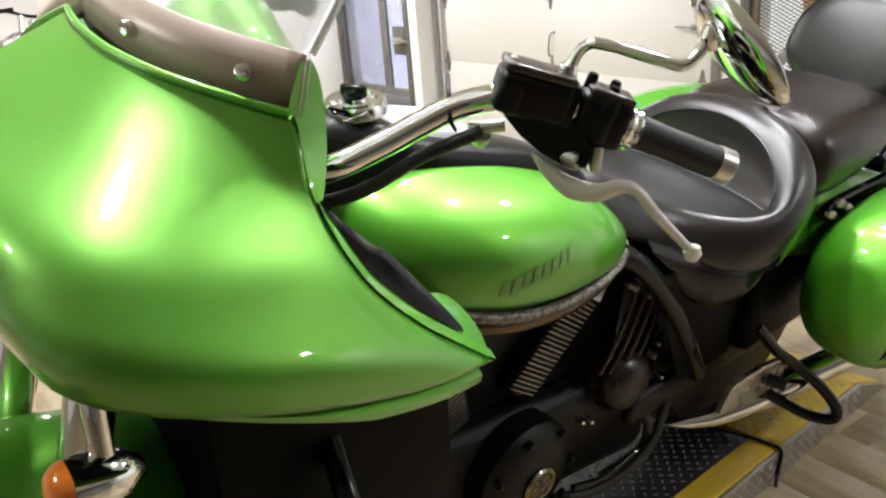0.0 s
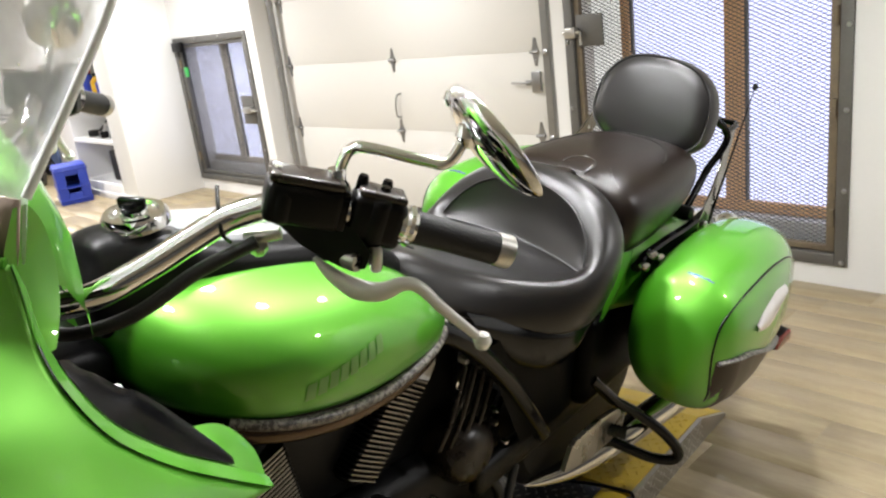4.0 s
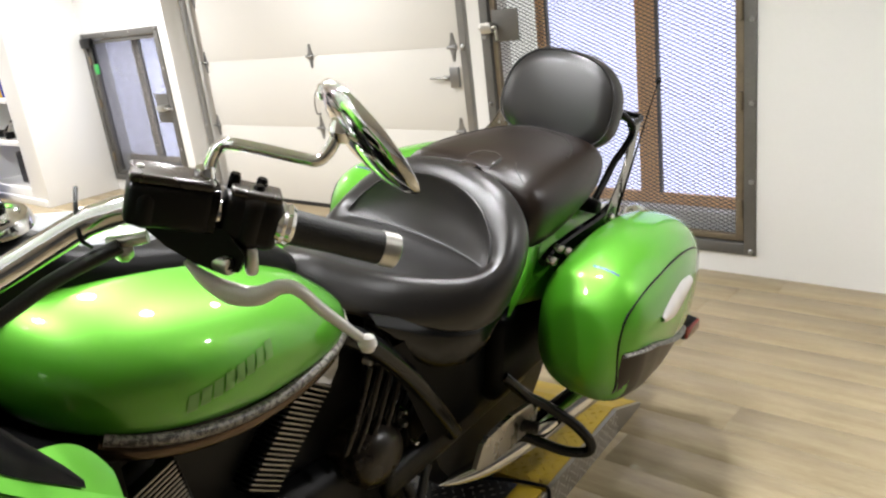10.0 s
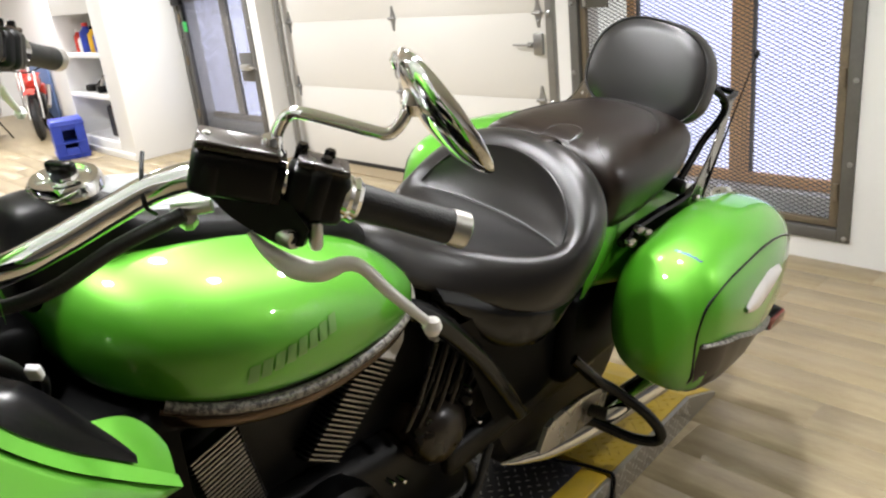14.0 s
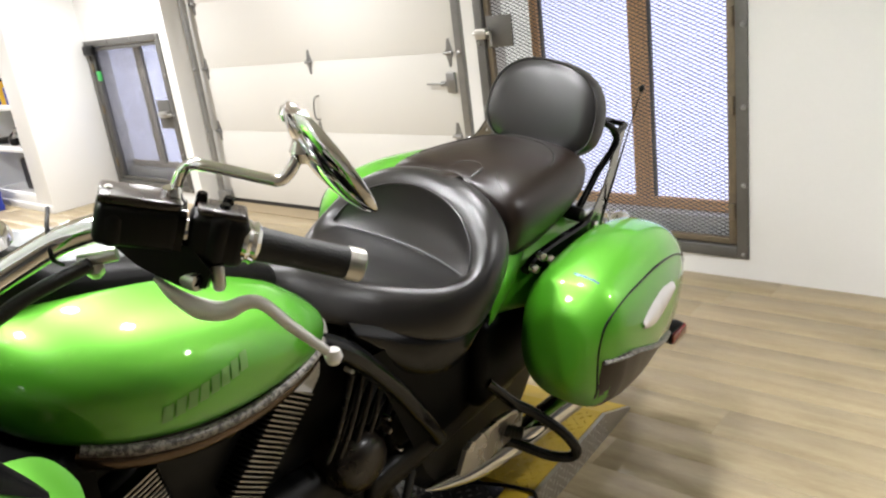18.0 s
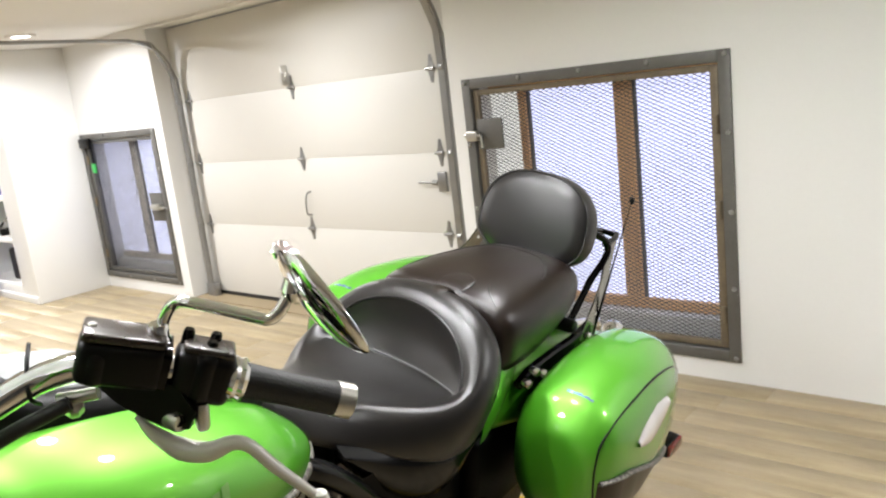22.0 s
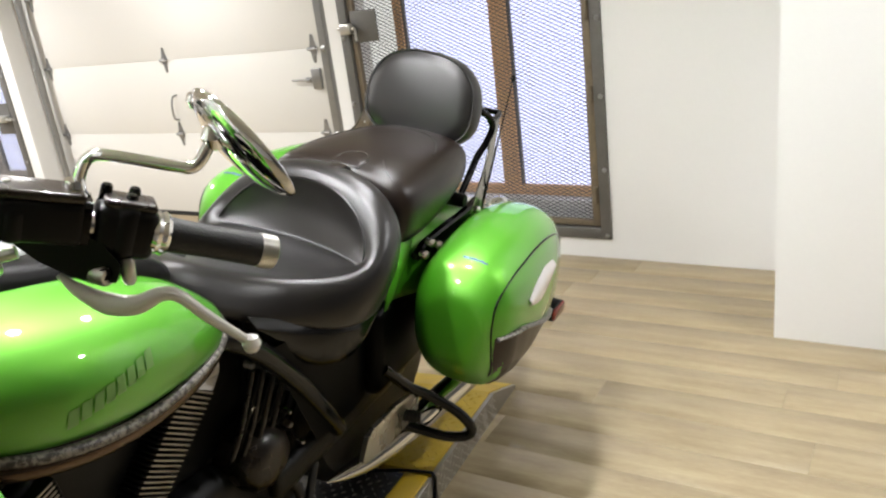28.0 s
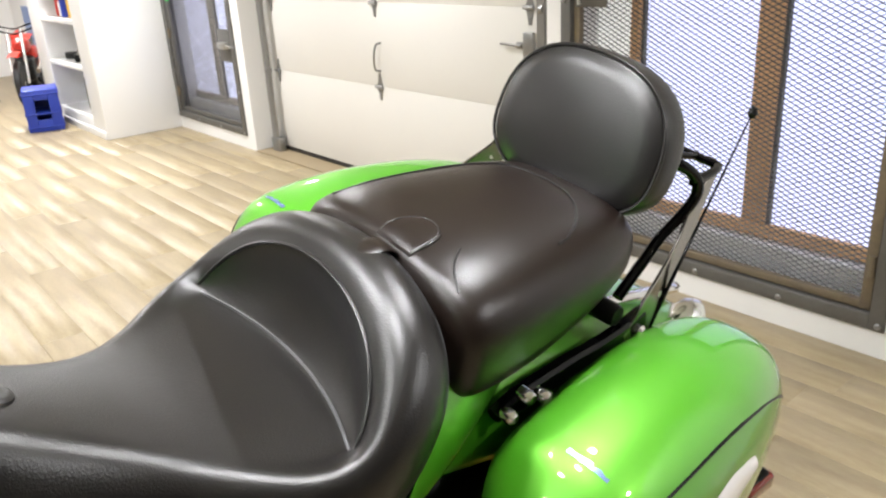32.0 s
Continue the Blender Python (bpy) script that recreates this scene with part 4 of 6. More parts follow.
for k in range(8):
    y = 0.142 + 0.0185 * k
    zc = 0.818 + 0.0026 * k
    part("emblem_bar", loft([[(tank_side(y + d + 0.25 * h, zc + h) + 0.0016, y + d + 0.25 * h, zc + h) for h in (-0.012, -0.004, 0.004, 0.012)] for d in (-0.0072, 0, 0.0072)], cap=False, closed=False), EMBLEM, tank)

# console on the tank
CON = [(-0.045, 0.88, 0.990, 0.036), (-0.030, 0.87, 1.010, 0.050), (0.00, 0.86, 1.016, 0.056), (0.06, 0.86, 1.010, 0.062), (0.11, 0.86, 0.982, 0.074), (0.2, 0.85, 0.958, 0.078), (0.32, 0.83, 0.925, 0.066), (0.42, 0.79, 0.885, 0.055), (0.47, 0.77, 0.85, 0.04)]
console = part("console", moved(centred(loft([oval(0, r[0], r[1], r[2], r[3], 3.2) for r in smooth_table(CON, 24)], angle=60)), pose(0.030, 0.012, 0.010)), MATTE_BLACK, BIKE, "black tank console")
DIAL = pose(-0.052, 0.056, 1.027, 6)
disc = part("ignition_ring", moved(join(turned([(0.030, 0.010), (0.033, 0.014), (0.040, 0.014), (0.044, 0.008), (0.045, -0.004), (0.030, -0.004)], 32), turned([(0.0001, 0.016), (0.016, 0.016), (0.019, 0.010), (0.019, 0.0), (0.0001, 0.0)], 20),
            *[moved(box((0.014, -0.005, 0.002), (0.034, 0.005, 0.011), 0.002), pose(0, 0, 0, 0, 0, a)) for a in (20, 92, 164, 236, 308)]), DIAL), CHROME, console, "chrome ignition ring")
part("dial", moved(turned([(0.0001, 0.004), (0.036, 0.004), (0.036, -0.006), (0.0001, -0.006)], 24), DIAL), GLOSS_BLACK, console, "black dial under the chrome ring")
part("knob", moved(join(box((-0.020, -0.006, 0.016), (0.020, 0.006, 0.034), 0.005), turned([(0.0001, 0.030), (0.012, 0.028), (0.014, 0.022), (0.012, 0.012), (0.0001, 0.012)], 12)), DIAL @ pose(0, 0, 0, 0, 0, 30)), GLOSS_BLACK, disc, "black ignition knob")
part("gauge_cover", centred(loft([oval(0, y, zl, zh, hx, 2.6) for y, zl, zh, hx in ((0.110, 0.955, 0.990, 0.05), (0.135, 0.945, 1.004, 0.070), (0.22, 0.93, 0.988, 0.068), (0.29, 0.91, 0.955, 0.045))])), material("silver_plastic", (0.45, 0.46, 0.48), 0.28, 0.6, 0.1, 10, 150), console, "silver console cover")

# rider seat: one padded tub. Sections run from the inner edge over the roll to the bottom edge,
# station by station from the back's middle round the side to the nose; the left half is the mirror image.
ROLL = [
    ((0.0, 0.924, 0.878), (0.0, 0.946, 0.904), (0.0, 0.992, 0.906), (0.0, 1.022, 0.868), (0.0, 1.022, 0.76), (0.0, 1.0, 0.70)),
    ((0.072, 0.919, 0.870), (0.077, 0.941, 0.897), (0.085, 0.986, 0.899), (0.092, 1.016, 0.862), (0.092, 1.016, 0.76), (0.085, 0.995, 0.70)),
    ((0.135, 0.904, 0.846), (0.147, 0.924, 0.874), (0.162, 0.966, 0.877), (0.176, 0.998, 0.840), (0.176, 0.998, 0.74), (0.16, 0.98, 0.68)),
    ((0.172, 0.884, 0.812), (0.188, 0.898, 0.838), (0.209, 0.932, 0.839), (0.226, 0.962, 0.800), (0.214, 0.948, 0.72), (0.192, 0.935, 0.665)),
    ((0.190, 0.866, 0.785), (0.209, 0.874, 0.806), (0.232, 0.894, 0.805), (0.247, 0.918, 0.762), (0.231, 0.900, 0.690), (0.214, 0.895, 0.640)),
    ((0.200, 0.843, 0.754), (0.222, 0.842, 0.772), (0.243, 0.850, 0.765), (0.256, 0.860, 0.720), (0.239, 0.842, 0.664), (0.228, 0.842, 0.630)),
    ((0.178, 0.79, 0.750), (0.204, 0.788, 0.757), (0.229, 0.79, 0.743), (0.245, 0.788, 0.700), (0.233, 0.780, 0.660), (0.222, 0.780, 0.632)),
    ((0.128, 0.73, 0.755), (0.152, 0.73, 0.754), (0.178, 0.73, 0.735), (0.196, 0.73, 0.702), (0.202, 0.73, 0.670), (0.19, 0.73, 0.645)),
    ((0.085, 0.67, 0.772), (0.107, 0.67, 0.768), (0.130, 0.67, 0.748), (0.148, 0.67, 0.718), (0.158, 0.67, 0.690), (0.148, 0.67, 0.668)),
    ((0.062, 0.60, 0.804), (0.082, 0.60, 0.798), (0.102, 0.60, 0.776), (0.118, 0.60, 0.746), (0.130, 0.60, 0.720), (0.12, 0.60, 0.70)),
    ((0.055, 0.54, 0.842), (0.073, 0.54, 0.834), (0.092, 0.54, 0.810), (0.105, 0.54, 0.782), (0.115, 0.54, 0.756), (0.105, 0.54, 0.735)),
    ((0.045, 0.492, 0.856), (0.062, 0.488, 0.848), (0.079, 0.484, 0.826), (0.089, 0.480, 0.802), (0.095, 0.478, 0.782), (0.085, 0.48, 0.765)),
    ((0.025, 0.462, 0.852), (0.036, 0.453, 0.844), (0.047, 0.444, 0.824), (0.052, 0.440, 0.806), (0.053, 0.438, 0.790), (0.048, 0.442, 0.775)),
    ((0.0, 0.455, 0.850), (0.0, 0.444, 0.842), (0.0, 0.434, 0.823), (0.0, 0.430, 0.806), (0.0, 0.430, 0.790), (0.0, 0.436, 0.775)),
]
CORNER, LAST = 5, len(ROLL) - 1


def seat_cage():
    """The coarse skin of the seat, with hard edges along its two seams, and the loop of the seams."""
    bm = bmesh.new()
    hard = bm.edges.layers.float.new("crease_edge")
    sect = {}
    for k, row in enumerate(ROLL):
        sect[k] = [bm.verts.new(p) for p in row]
        if 0 < k < LAST:
            sect[-k] = [bm.verts.new((-x, y, z)) for x, y, z in row]
    round_ = list(range(-LAST + 1, LAST + 1)) + [-LAST + 1]
    for a, b in zip(round_, round_[1:]):
        for j in range(5):
            bm.faces.new((sect[a][j], sect[b][j], sect[b][j + 1], sect[a][j + 1]))
    bm.faces.new([sect[k][5] for k in round_[:-1]][::-1])
    cols = list(range(-CORNER, CORNER + 1))
    share = [c / CORNER for c in cols]
    # pan rows from the seam to the nose
    seam = []
    for c, f in zip(cols, share):
        if abs(c) == CORNER:
            seam.append(sect[c][0])
        else:
            seam.append(bm.verts.new((0.200 * f, 0.843 + 0.044 * (1 - f * f), 0.754 - 0.005 * (1 - f * f))))
    above = seam
    for k in range(CORNER + 1, LAST):
        x, y, z = ROLL[k][0]
        dish = 0.004 if k < 9 else -0.004
        swing = 0.030 * (1 - (k - CORNER) / 4) if k < 9 else 0
        row = [sect[math.copysign(k, c) if c else k][0] if abs(c) == CORNER else bm.verts.new((x * f, y + max(0, swing) * (1 - f * f), z - dish * (1 - f * f))) for c, f in zip(cols, share)]
        for i in range(len(cols) - 1):
            bm.faces.new((above[i], above[i + 1], row[i + 1], row[i]))
        above = row
    bm.faces.new(above + [sect[LAST][0]])
    # back panel between the seam and the rim, a little hollow
    rim = [sect[c][0] for c in cols]
    low = seam
    for s in (0.33, 0.68):
        row = [seam[i] if i in (0, len(cols) - 1) else bm.verts.new(seam[i].co.lerp(rim[i].co, s) + Vector((0, 0.012, -0.004)) * (1 - share[i] ** 2)) for i in range(len(cols))]
        for i in range(len(cols) - 1):
            ring = [low[i], low[i + 1], row[i + 1], row[i]]
            bm.faces.new([v for q, v in enumerate(ring) if v not in ring[:q]])
        low = row
    for i in range(len(cols) - 1):
        ring = [low[i], low[i + 1], rim[i + 1], rim[i]]
        bm.faces.new([v for q, v in enumerate(ring) if v not in ring[:q]])
    bm.edges.ensure_lookup_table()
    for line in (seam, rim):
        for a, b in zip(line, line[1:]):
            bm.edges.get((a, b))[hard] = 0.85
    bmesh.ops.recalc_face_normals(bm, faces=bm.faces)
    for f in bm.faces:
        f.smooth = True
    return bm, [v.co.copy() for v in seam], [v.co.copy() for v in rim]


def spline(pts, steps=6):
    """A smooth line that the points pull, as the skin's seams run."""
    p = [Vector(q) for q in pts]
    p = [2 * p[0] - p[1]] + p + [2 * p[-1] - p[-2]]
    out = []
    for a, b, c, d in zip(p, p[1:], p[2:], p[3:]):
        for s in range(steps):
            t = s / steps
            out.append(((1 - t) ** 3 * a + (3 * t ** 3 - 6 * t * t + 4) * b + (-3 * t ** 3 + 3 * t * t + 3 * t + 1) * c + t ** 3 * d) / 6)
    return out + [p[-2]]


cage, seam_line, rim_line = seat_cage()
rider = part("rider_seat", centred(cage, 0.10), RIDER_LEATHER, BIKE, "black leather bucket rider seat")
md = rider.modifiers.new("padding", "SUBSURF")
md.levels = md.render_levels = 3
part("seam_piping", centred(tube([p + Vector((0, -0.0005, 0.0015)) for p in spline(seam_line, 4)[1:-1]], 0.0020, 1, 6, smooth=False), 0.10), WELT, rider, "worn grey welt along the seat seam")
part("rim_piping", centred(tube([p + Vector((0, 0, 0.0012)) for p in spline(rim_line, 4)[1:-1]], 0.0026, 1, 6, smooth=False), 0.10), LEATHER, rider)
part("nose_rivet", moved(turned([(0.0001, 0.003), (0.008, 0.004), (0.015, 0.0045), (0.018, 0.003), (0.0195, 0.0), (0.0001, -0.004)], 18), pose(-0.022, 0.556, 0.834, -26, 4)), LEATHER, rider, "round leather-covered button")


# passenger seat: a flat-topped cushion with a stitched tab and the strap that ties it to the rider seat
PS = [(1.000, 0.74, 0.868, 0.150), (1.010, 0.71, 0.888, 0.182), (1.04, 0.70, 0.900, 0.196), (1.12, 0.705, 0.907, 0.193), (1.22, 0.725, 0.908, 0.178), (1.30, 0.745, 0.905, 0.160), (1.36, 0.77, 0.892, 0.138), (1.395, 0.80, 0.865, 0.10)]
PS_ROWS = [tuple(r) for r in smooth_table(PS, 30)]
pillion = part("passenger_seat", centred(loft([oval(0, r[0], r[1], r[2], r[3], 2.9, 48, 0.52) for r in PS_ROWS], angle=60), 0.10), PILLION_LEATHER, BIKE, "black leather passenger seat")


def pillion_top(x, y):
    zl, zh, hx = interp(y, PS_ROWS)
    zm = zl + (zh - zl) * 0.52
    return zm + (zh - zm) * (1 - min(0.99, abs(x) / hx) ** 2.9) ** (1 / 2.9)


def on_pillion(pts, lift=0.0004):
    return [(x, y, pillion_top(x, y) + lift) for x, y in pts]


part("seam_piping", centred(tube(on_pillion([(-0.150, 1.035), (-0.146, 1.10), (-0.132, 1.18), (-0.108, 1.26), (-0.07, 1.300), (0.0, 1.312), (0.06, 1.298), (0.105, 1.262), (0.130, 1.222), (0.137, 1.196)]), 0.0020, 6, 6), 0.10), LEATHER, pillion)
part("seam_piping", centred(tube(on_pillion([(0.092, 1.066), (0.104, 1.050), (0.122, 1.034), (0.146, 1.022)]), 0.0016, 6, 6), 0.10), LEATHER, pillion)
tab_pts = [(-0.010, 1.012), (-0.012, 1.034), (-0.004, 1.060), (0.016, 1.075), (0.040, 1.075), (0.060, 1.060), (0.066, 1.036), (0.062, 1.012)]
tab = part("tab", centred(loft([on_pillion([(0.028 + (x - 0.028) * q, 1.040 + (y - 1.040) * q) for x, y in curve_points(tab_pts, 4)], h) for q, h in ((1.0, -0.001), (0.985, 0.0024), (0.9, 0.0032), (0.5, 0.0034), (0.05, 0.0036))], cap=False), 0.10), PILLION_LEATHER, pillion, "stitched leather tab")
part("stitching", centred(tube(on_pillion([(0.028 + (x - 0.028) * 0.9, 1.040 + (y - 1.040) * 0.9) for x, y in tab_pts], 0.0032), 0.0011, 5, 5), 0.10), LEATHER, tab)
STRAP_Y = ((0.953, 0.8945, 0.010), (0.957, 0.8965, 0.016), (0.966, 0.8980, 0.0195), (0.980, 0.8988, 0.020), (0.994, 0.8965, 0.020), (1.004, 0.8900, 0.020), (1.010, 0.8800, 0.020))
part("strap", centred(loft([[(0.028 + hw * q, y, z + 0.003 * (1 - q ** 4)) for q in (-1, -0.8, -0.4, 0, 0.4, 0.8, 1)] + [(0.028 + hw, y, z - 0.002), (0.028 - hw, y, z - 0.002)] for y, z, hw in STRAP_Y]), 0.10), PILLION_LEATHER, pillion, "black leather strap between the seats")

# backrest
BACK = Matrix.Translation((0.050, 1.415, 0.962)) @ Matrix.Rotation(radians(-14), 4, "X") @ Matrix.Rotation(radians(4), 4, "Y")
rings = []
for k in range(13):
    t = k / 12
    y = -0.045 + 0.09 * t
    g = (1 - abs(2 * t - 1) ** 2.6) ** 0.5 if 0 < t < 1 else 0.0
    g = 0.80 + 0.20 * g if 0 < t < 1 else 0.72
    rings.append([(x, y, z) for x, _, z in oval(0, 0, -0.119 * g, 0.120 * g, 0.158 * g, 2.45, 44, 0.40)])
pad = part("backrest", moved(loft(rings, angle=80), BACK), LEATHER, BIKE, "black leather passenger backrest pad")
part("piping", moved(tube([(p[0], -0.034, p[2]) for p in oval(0, 0, -0.115, 0.116, 0.153, 2.45, 44, 0.40)] + [(0.153, -0.034, -0.02)], 0.003, 1, 6), BACK), LEATHER, pad)

# sissy bar and rack
sissy = part("sissy_bar", centred(tube([(0.118, 1.37, 0.735), (0.112, 1.43, 0.785), (0.110, 1.462, 0.815), (0.117, 1.495, 0.850), (0.122, 1.512, 0.885), (0.115, 1.502, 0.915), (0.09, 1.47, 0.938), (0, 1.462, 0.945), (-0.09, 1.47, 0.938), (-0.115, 1.502, 0.915), (-0.122, 1.512, 0.885), (-0.117, 1.495, 0.850), (-0.110, 1.462, 0.815), (-0.112, 1.43, 0.785), (-0.118, 1.37, 0.735)], 0.009)), GLOSS_BLACK, BIKE, "black sissy bar hoop")


def blade(pts, half, thick, bevel=0.0015):
    """A flat plate that stands on edge along the points; half: its half width at each point."""
    line = curve_points(pts, 5)
    hw = [float(np.interp(k / (len(line) - 1) * (len(half) - 1), range(len(half)), half)) for k in range(len(line))]
    rings = []
    for k, q in enumerate(line):
        d = line[min(k + 1, len(line) - 1)] - line[max(k - 1, 0)]
        up = Vector((0, -d.z, d.y)).normalized()
        rings.append([q + Vector((sx * thick, 0, 0)) + up * h for sx, h in ((0.5 - 0.2, hw[k]), (0.5, hw[k] - bevel), (0.5, bevel - hw[k]), (0.3, -hw[k]), (-0.3, -hw[k]), (-0.5, bevel - hw[k]), (-0.5, hw[k] - bevel), (-0.3, hw[k]))])
    return loft(rings, angle=25)


for flip in (False, True):
    side = mirrored if flip else (lambda b: b)
    bracket = part("side_bracket", side(blade([(0.212, 1.062, 0.684), (0.216, 1.10, 0.694), (0.220, 1.20, 0.700), (0.226, 1.30, 0.704), (0.229, 1.375, 0.722)], [0.010, 0.019, 0.020, 0.021, 0.016], 0.022, 0.006)), GLOSS_BLACK, BIKE, "gloss black sissy bar bracket")
    plate = part("side_plate", side(blade([(0.236, 1.335, 0.690), (0.234, 1.385, 0.728), (0.226, 1.44, 0.768), (0.215, 1.49, 0.805), (0.206, 1.525, 0.850), (0.202, 1.555, 0.885), (0.2, 1.578, 0.904)], [0.026, 0.036, 0.031, 0.027, 0.023, 0.016, 0.006], 0.006)), GUNMETAL, BIKE, "polished gunmetal upright plate of the sissy bar")
    for y, z, up in ((1.072, 0.690, 0.008), (1.103, 0.708, 0.014), (1.140, 0.690, 0.012)):
        part("bolt", side(moved(turned([(0.0001, 0.016), (0.007, 0.015), (0.0105, 0.010), (0.0105, -0.008), (0.0001, -0.008)], 12, "x"), pose(0.226 + 0.04 * (y - 1.07), y, z))), CHROME, bracket, "chrome bolt")
    part("bolt", side(moved(turned([(0.0001, 0.012), (0.008, 0.011), (0.012, 0.006), (0.012, -0.006), (0.0001, -0.006)], 12, "x"), pose(0.238, 1.36, 0.705))), CHROME, plate, "chrome bolt")
    part("bobbin", side(moved(turned([(0.0001, 0.02), (0.015, 0.018), (0.018, 0.010), (0.018, -0.03), (0.0001, -0.03)], 16, "x"), pose(0.206, 1.315, 0.742))), MATTE_BLACK, bracket, "round black docking bobbin")
    for y, z in ((1.415, 0.748), (1.45, 0.774), (1.482, 0.800), (1.512, 0.832)):
        part("hole", side(moved(turned([(0.0001, 0.0008), (0.0045, 0.0008), (0.005, 0), (0.005, -0.003), (0.0001, -0.003)], 12, "x"), pose(0.233 - 0.25 * (y - 1.415), y, z))), STEEL, plate)
rack = part("luggage_rack", join(centred(tube([(0.118, 1.500, 0.905), (0.112, 1.555, 0.906), (0.104, 1.582, 0.907), (0.09, 1.592, 0.908), (0, 1.596, 0.910), (-0.09, 1.592, 0.908), (-0.104, 1.582, 0.907), (-0.112, 1.555, 0.906), (-0.118, 1.500, 0.905)], 0.0075)),
            *[centred(tube([(x, 1.470, 0.938), (x, 1.594, 0.909)], 0.006)) for x in (-0.06, 0, 0.06)]), GLOSS_BLACK, BIKE, "black tube luggage rack")
aerial = part("aerial", tube([(0.236, 1.40, 0.69), (0.232, 1.51, 0.88), (0.230, 1.58, 1.004)], [0.004, 0.002, 0.0013], 6, 8), GLOSS_BLACK, BIKE, "thin black aerial")
part("tip", moved(turned([(0.0001, -0.010), (0.005, -0.008), (0.008, 0), (0.005, 0.008), (0.0001, 0.010)], 12), pose(0.230, 1.583, 1.010)), MATTE_BLACK, aerial)

# saddlebags
BAG = [(0.985, 0.510, 0.610, 0.350, 0.045), (0.992, 0.472, 0.648, 0.351, 0.075), (1.015, 0.434, 0.684, 0.351, 0.102), (1.05, 0.395, 0.715, 0.346, 0.124), (1.12, 0.375, 0.730, 0.343, 0.134), (1.22, 0.362, 0.737, 0.338, 0.139),
       (1.36, 0.362, 0.730, 0.330, 0.136), (1.48, 0.355, 0.705, 0.322, 0.124), (1.57, 0.390, 0.660, 0.315, 0.102), (1.62, 0.430, 0.615, 0.310, 0.068), (1.64, 0.465, 0.58, 0.305, 0.03)]
BP = 2.55
RIGHT_BAG = (-0.035, 0.05, 0.06)


def bag_ring(r, grow=0.0, n=48):
    return oval(r[3], r[0], r[1] - grow, r[2] + grow, r[4] + grow, BP, n, 0.5)


def bag_outer(y, z):
    """How far out the bag's skin lies at that y and z."""
    zl, zh, cx, hx = interp(y, BAG)
    zm = zl + (zh - zl) * 0.5
    q = min(0.999, abs((z - zm) / ((zh - zm) if z > zm else (zm - zl))))
    return cx + hx * (1 - q ** BP) ** (1 / BP)


def bag_top(x, y):
    """How high the bag's skin lies at that x and y."""
    zl, zh, cx, hx = interp(y, BAG)
    zm = zl + (zh - zl) * 0.5
    q = min(0.999, abs(x - cx) / hx)
    return zm + (zh - zm) * (1 - q ** BP) ** (1 / BP)


bags = both("saddlebag", loft([bag_ring(r) for r in smooth_table(BAG, 48)], angle=70), GREEN, "lime green hard saddlebag", None, RIGHT_BAG)


COVER_TOP = [(0.99, 0.558), (1.04, 0.567), (1.10, 0.556), (1.17, 0.530), (1.30, 0.478), (1.45, 0.430), (1.60, 0.415)]
COVER_FRONT = [(0.36, 1.075), (0.39, 1.058), (0.424, 1.037), (0.489, 1.010), (0.523, 1.003), (0.58, 1.000)]


def cover_top(y):
    return interp(y, COVER_TOP)[0]


low_rows = []
for k in range(29):
    y = 1.003 + 0.60 * (k / 28) ** 1.3
    zl, zh, cx, hx = interp(max(y, 1.05), BAG)
    top = max(cover_top(y), zl + 0.02)
    row = []
    for j in range(13):
        z = zl + 0.003 + (top - zl) * j / 12
        ye = max(y, interp(z, COVER_FRONT)[0])
        row.append((bag_outer(ye, z) + 0.0035, ye, z))
    low_rows.append(row)
both("lower_cover", loft(low_rows, cap=False, closed=False, angle=70), LOWER_BAG, "dark brown lower saddlebag cover", bags, RIGHT_BAG)
both("trim", tube([(bag_outer(y, cover_top(y)) + 0.003, y, cover_top(y)) for y in (1.006 + 0.048 * k for k in range(10))], 0.009, 4, 8, 0.6), TRIM_CAMO, "grey mottled trim line", bags, RIGHT_BAG)
seam_pts = [(1.045, 0.41), (1.016, 0.47), (1.003, 0.52), (0.999, 0.565), (1.001, 0.60), (1.013, 0.640), (1.042, 0.668), (1.09, 0.683), (1.16, 0.690), (1.24, 0.691), (1.33, 0.682), (1.42, 0.660), (1.50, 0.625), (1.56, 0.585)]
both("lid_seam", tube([(bag_outer(y, z) + 0.0003, y, z) for y, z in seam_pts], 0.0030, 8, 6), MATTE_BLACK, "dark lid seam", bags, RIGHT_BAG)
lens_rows = []
for k in range(21):
    t = k / 20
    y = 1.130 + 0.215 * t
    h = 0.034 * math.sin(math.pi * (0.03 + 0.88 * t)) ** 0.7
    zc = 0.604 + 0.006 * t
    lens_rows.append([(bag_outer(y, zc + h * q) + 0.006 * (1 - q * q) + 0.001, y, zc + h * q) for q in (-1, -0.6, -0.2, 0.2, 0.6, 1)])
both("side_reflector", loft(lens_rows, cap=False, closed=False, angle=70), WHITE_LENS, "frosted white side reflector", bags, RIGHT_BAG)
both("emblem", loft([[(x, y, bag_top(x, y) + 0.0012) for y in (1.052, 1.064)] for x in (0.333, 0.348, 0.363, 0.378, 0.393)], cap=False, closed=False), BLUE_EMBLEM, "small blue and silver emblem", bags, RIGHT_BAG)
SGX = {1: 0.40, -1: 2 * mid(1.64) - 0.40}
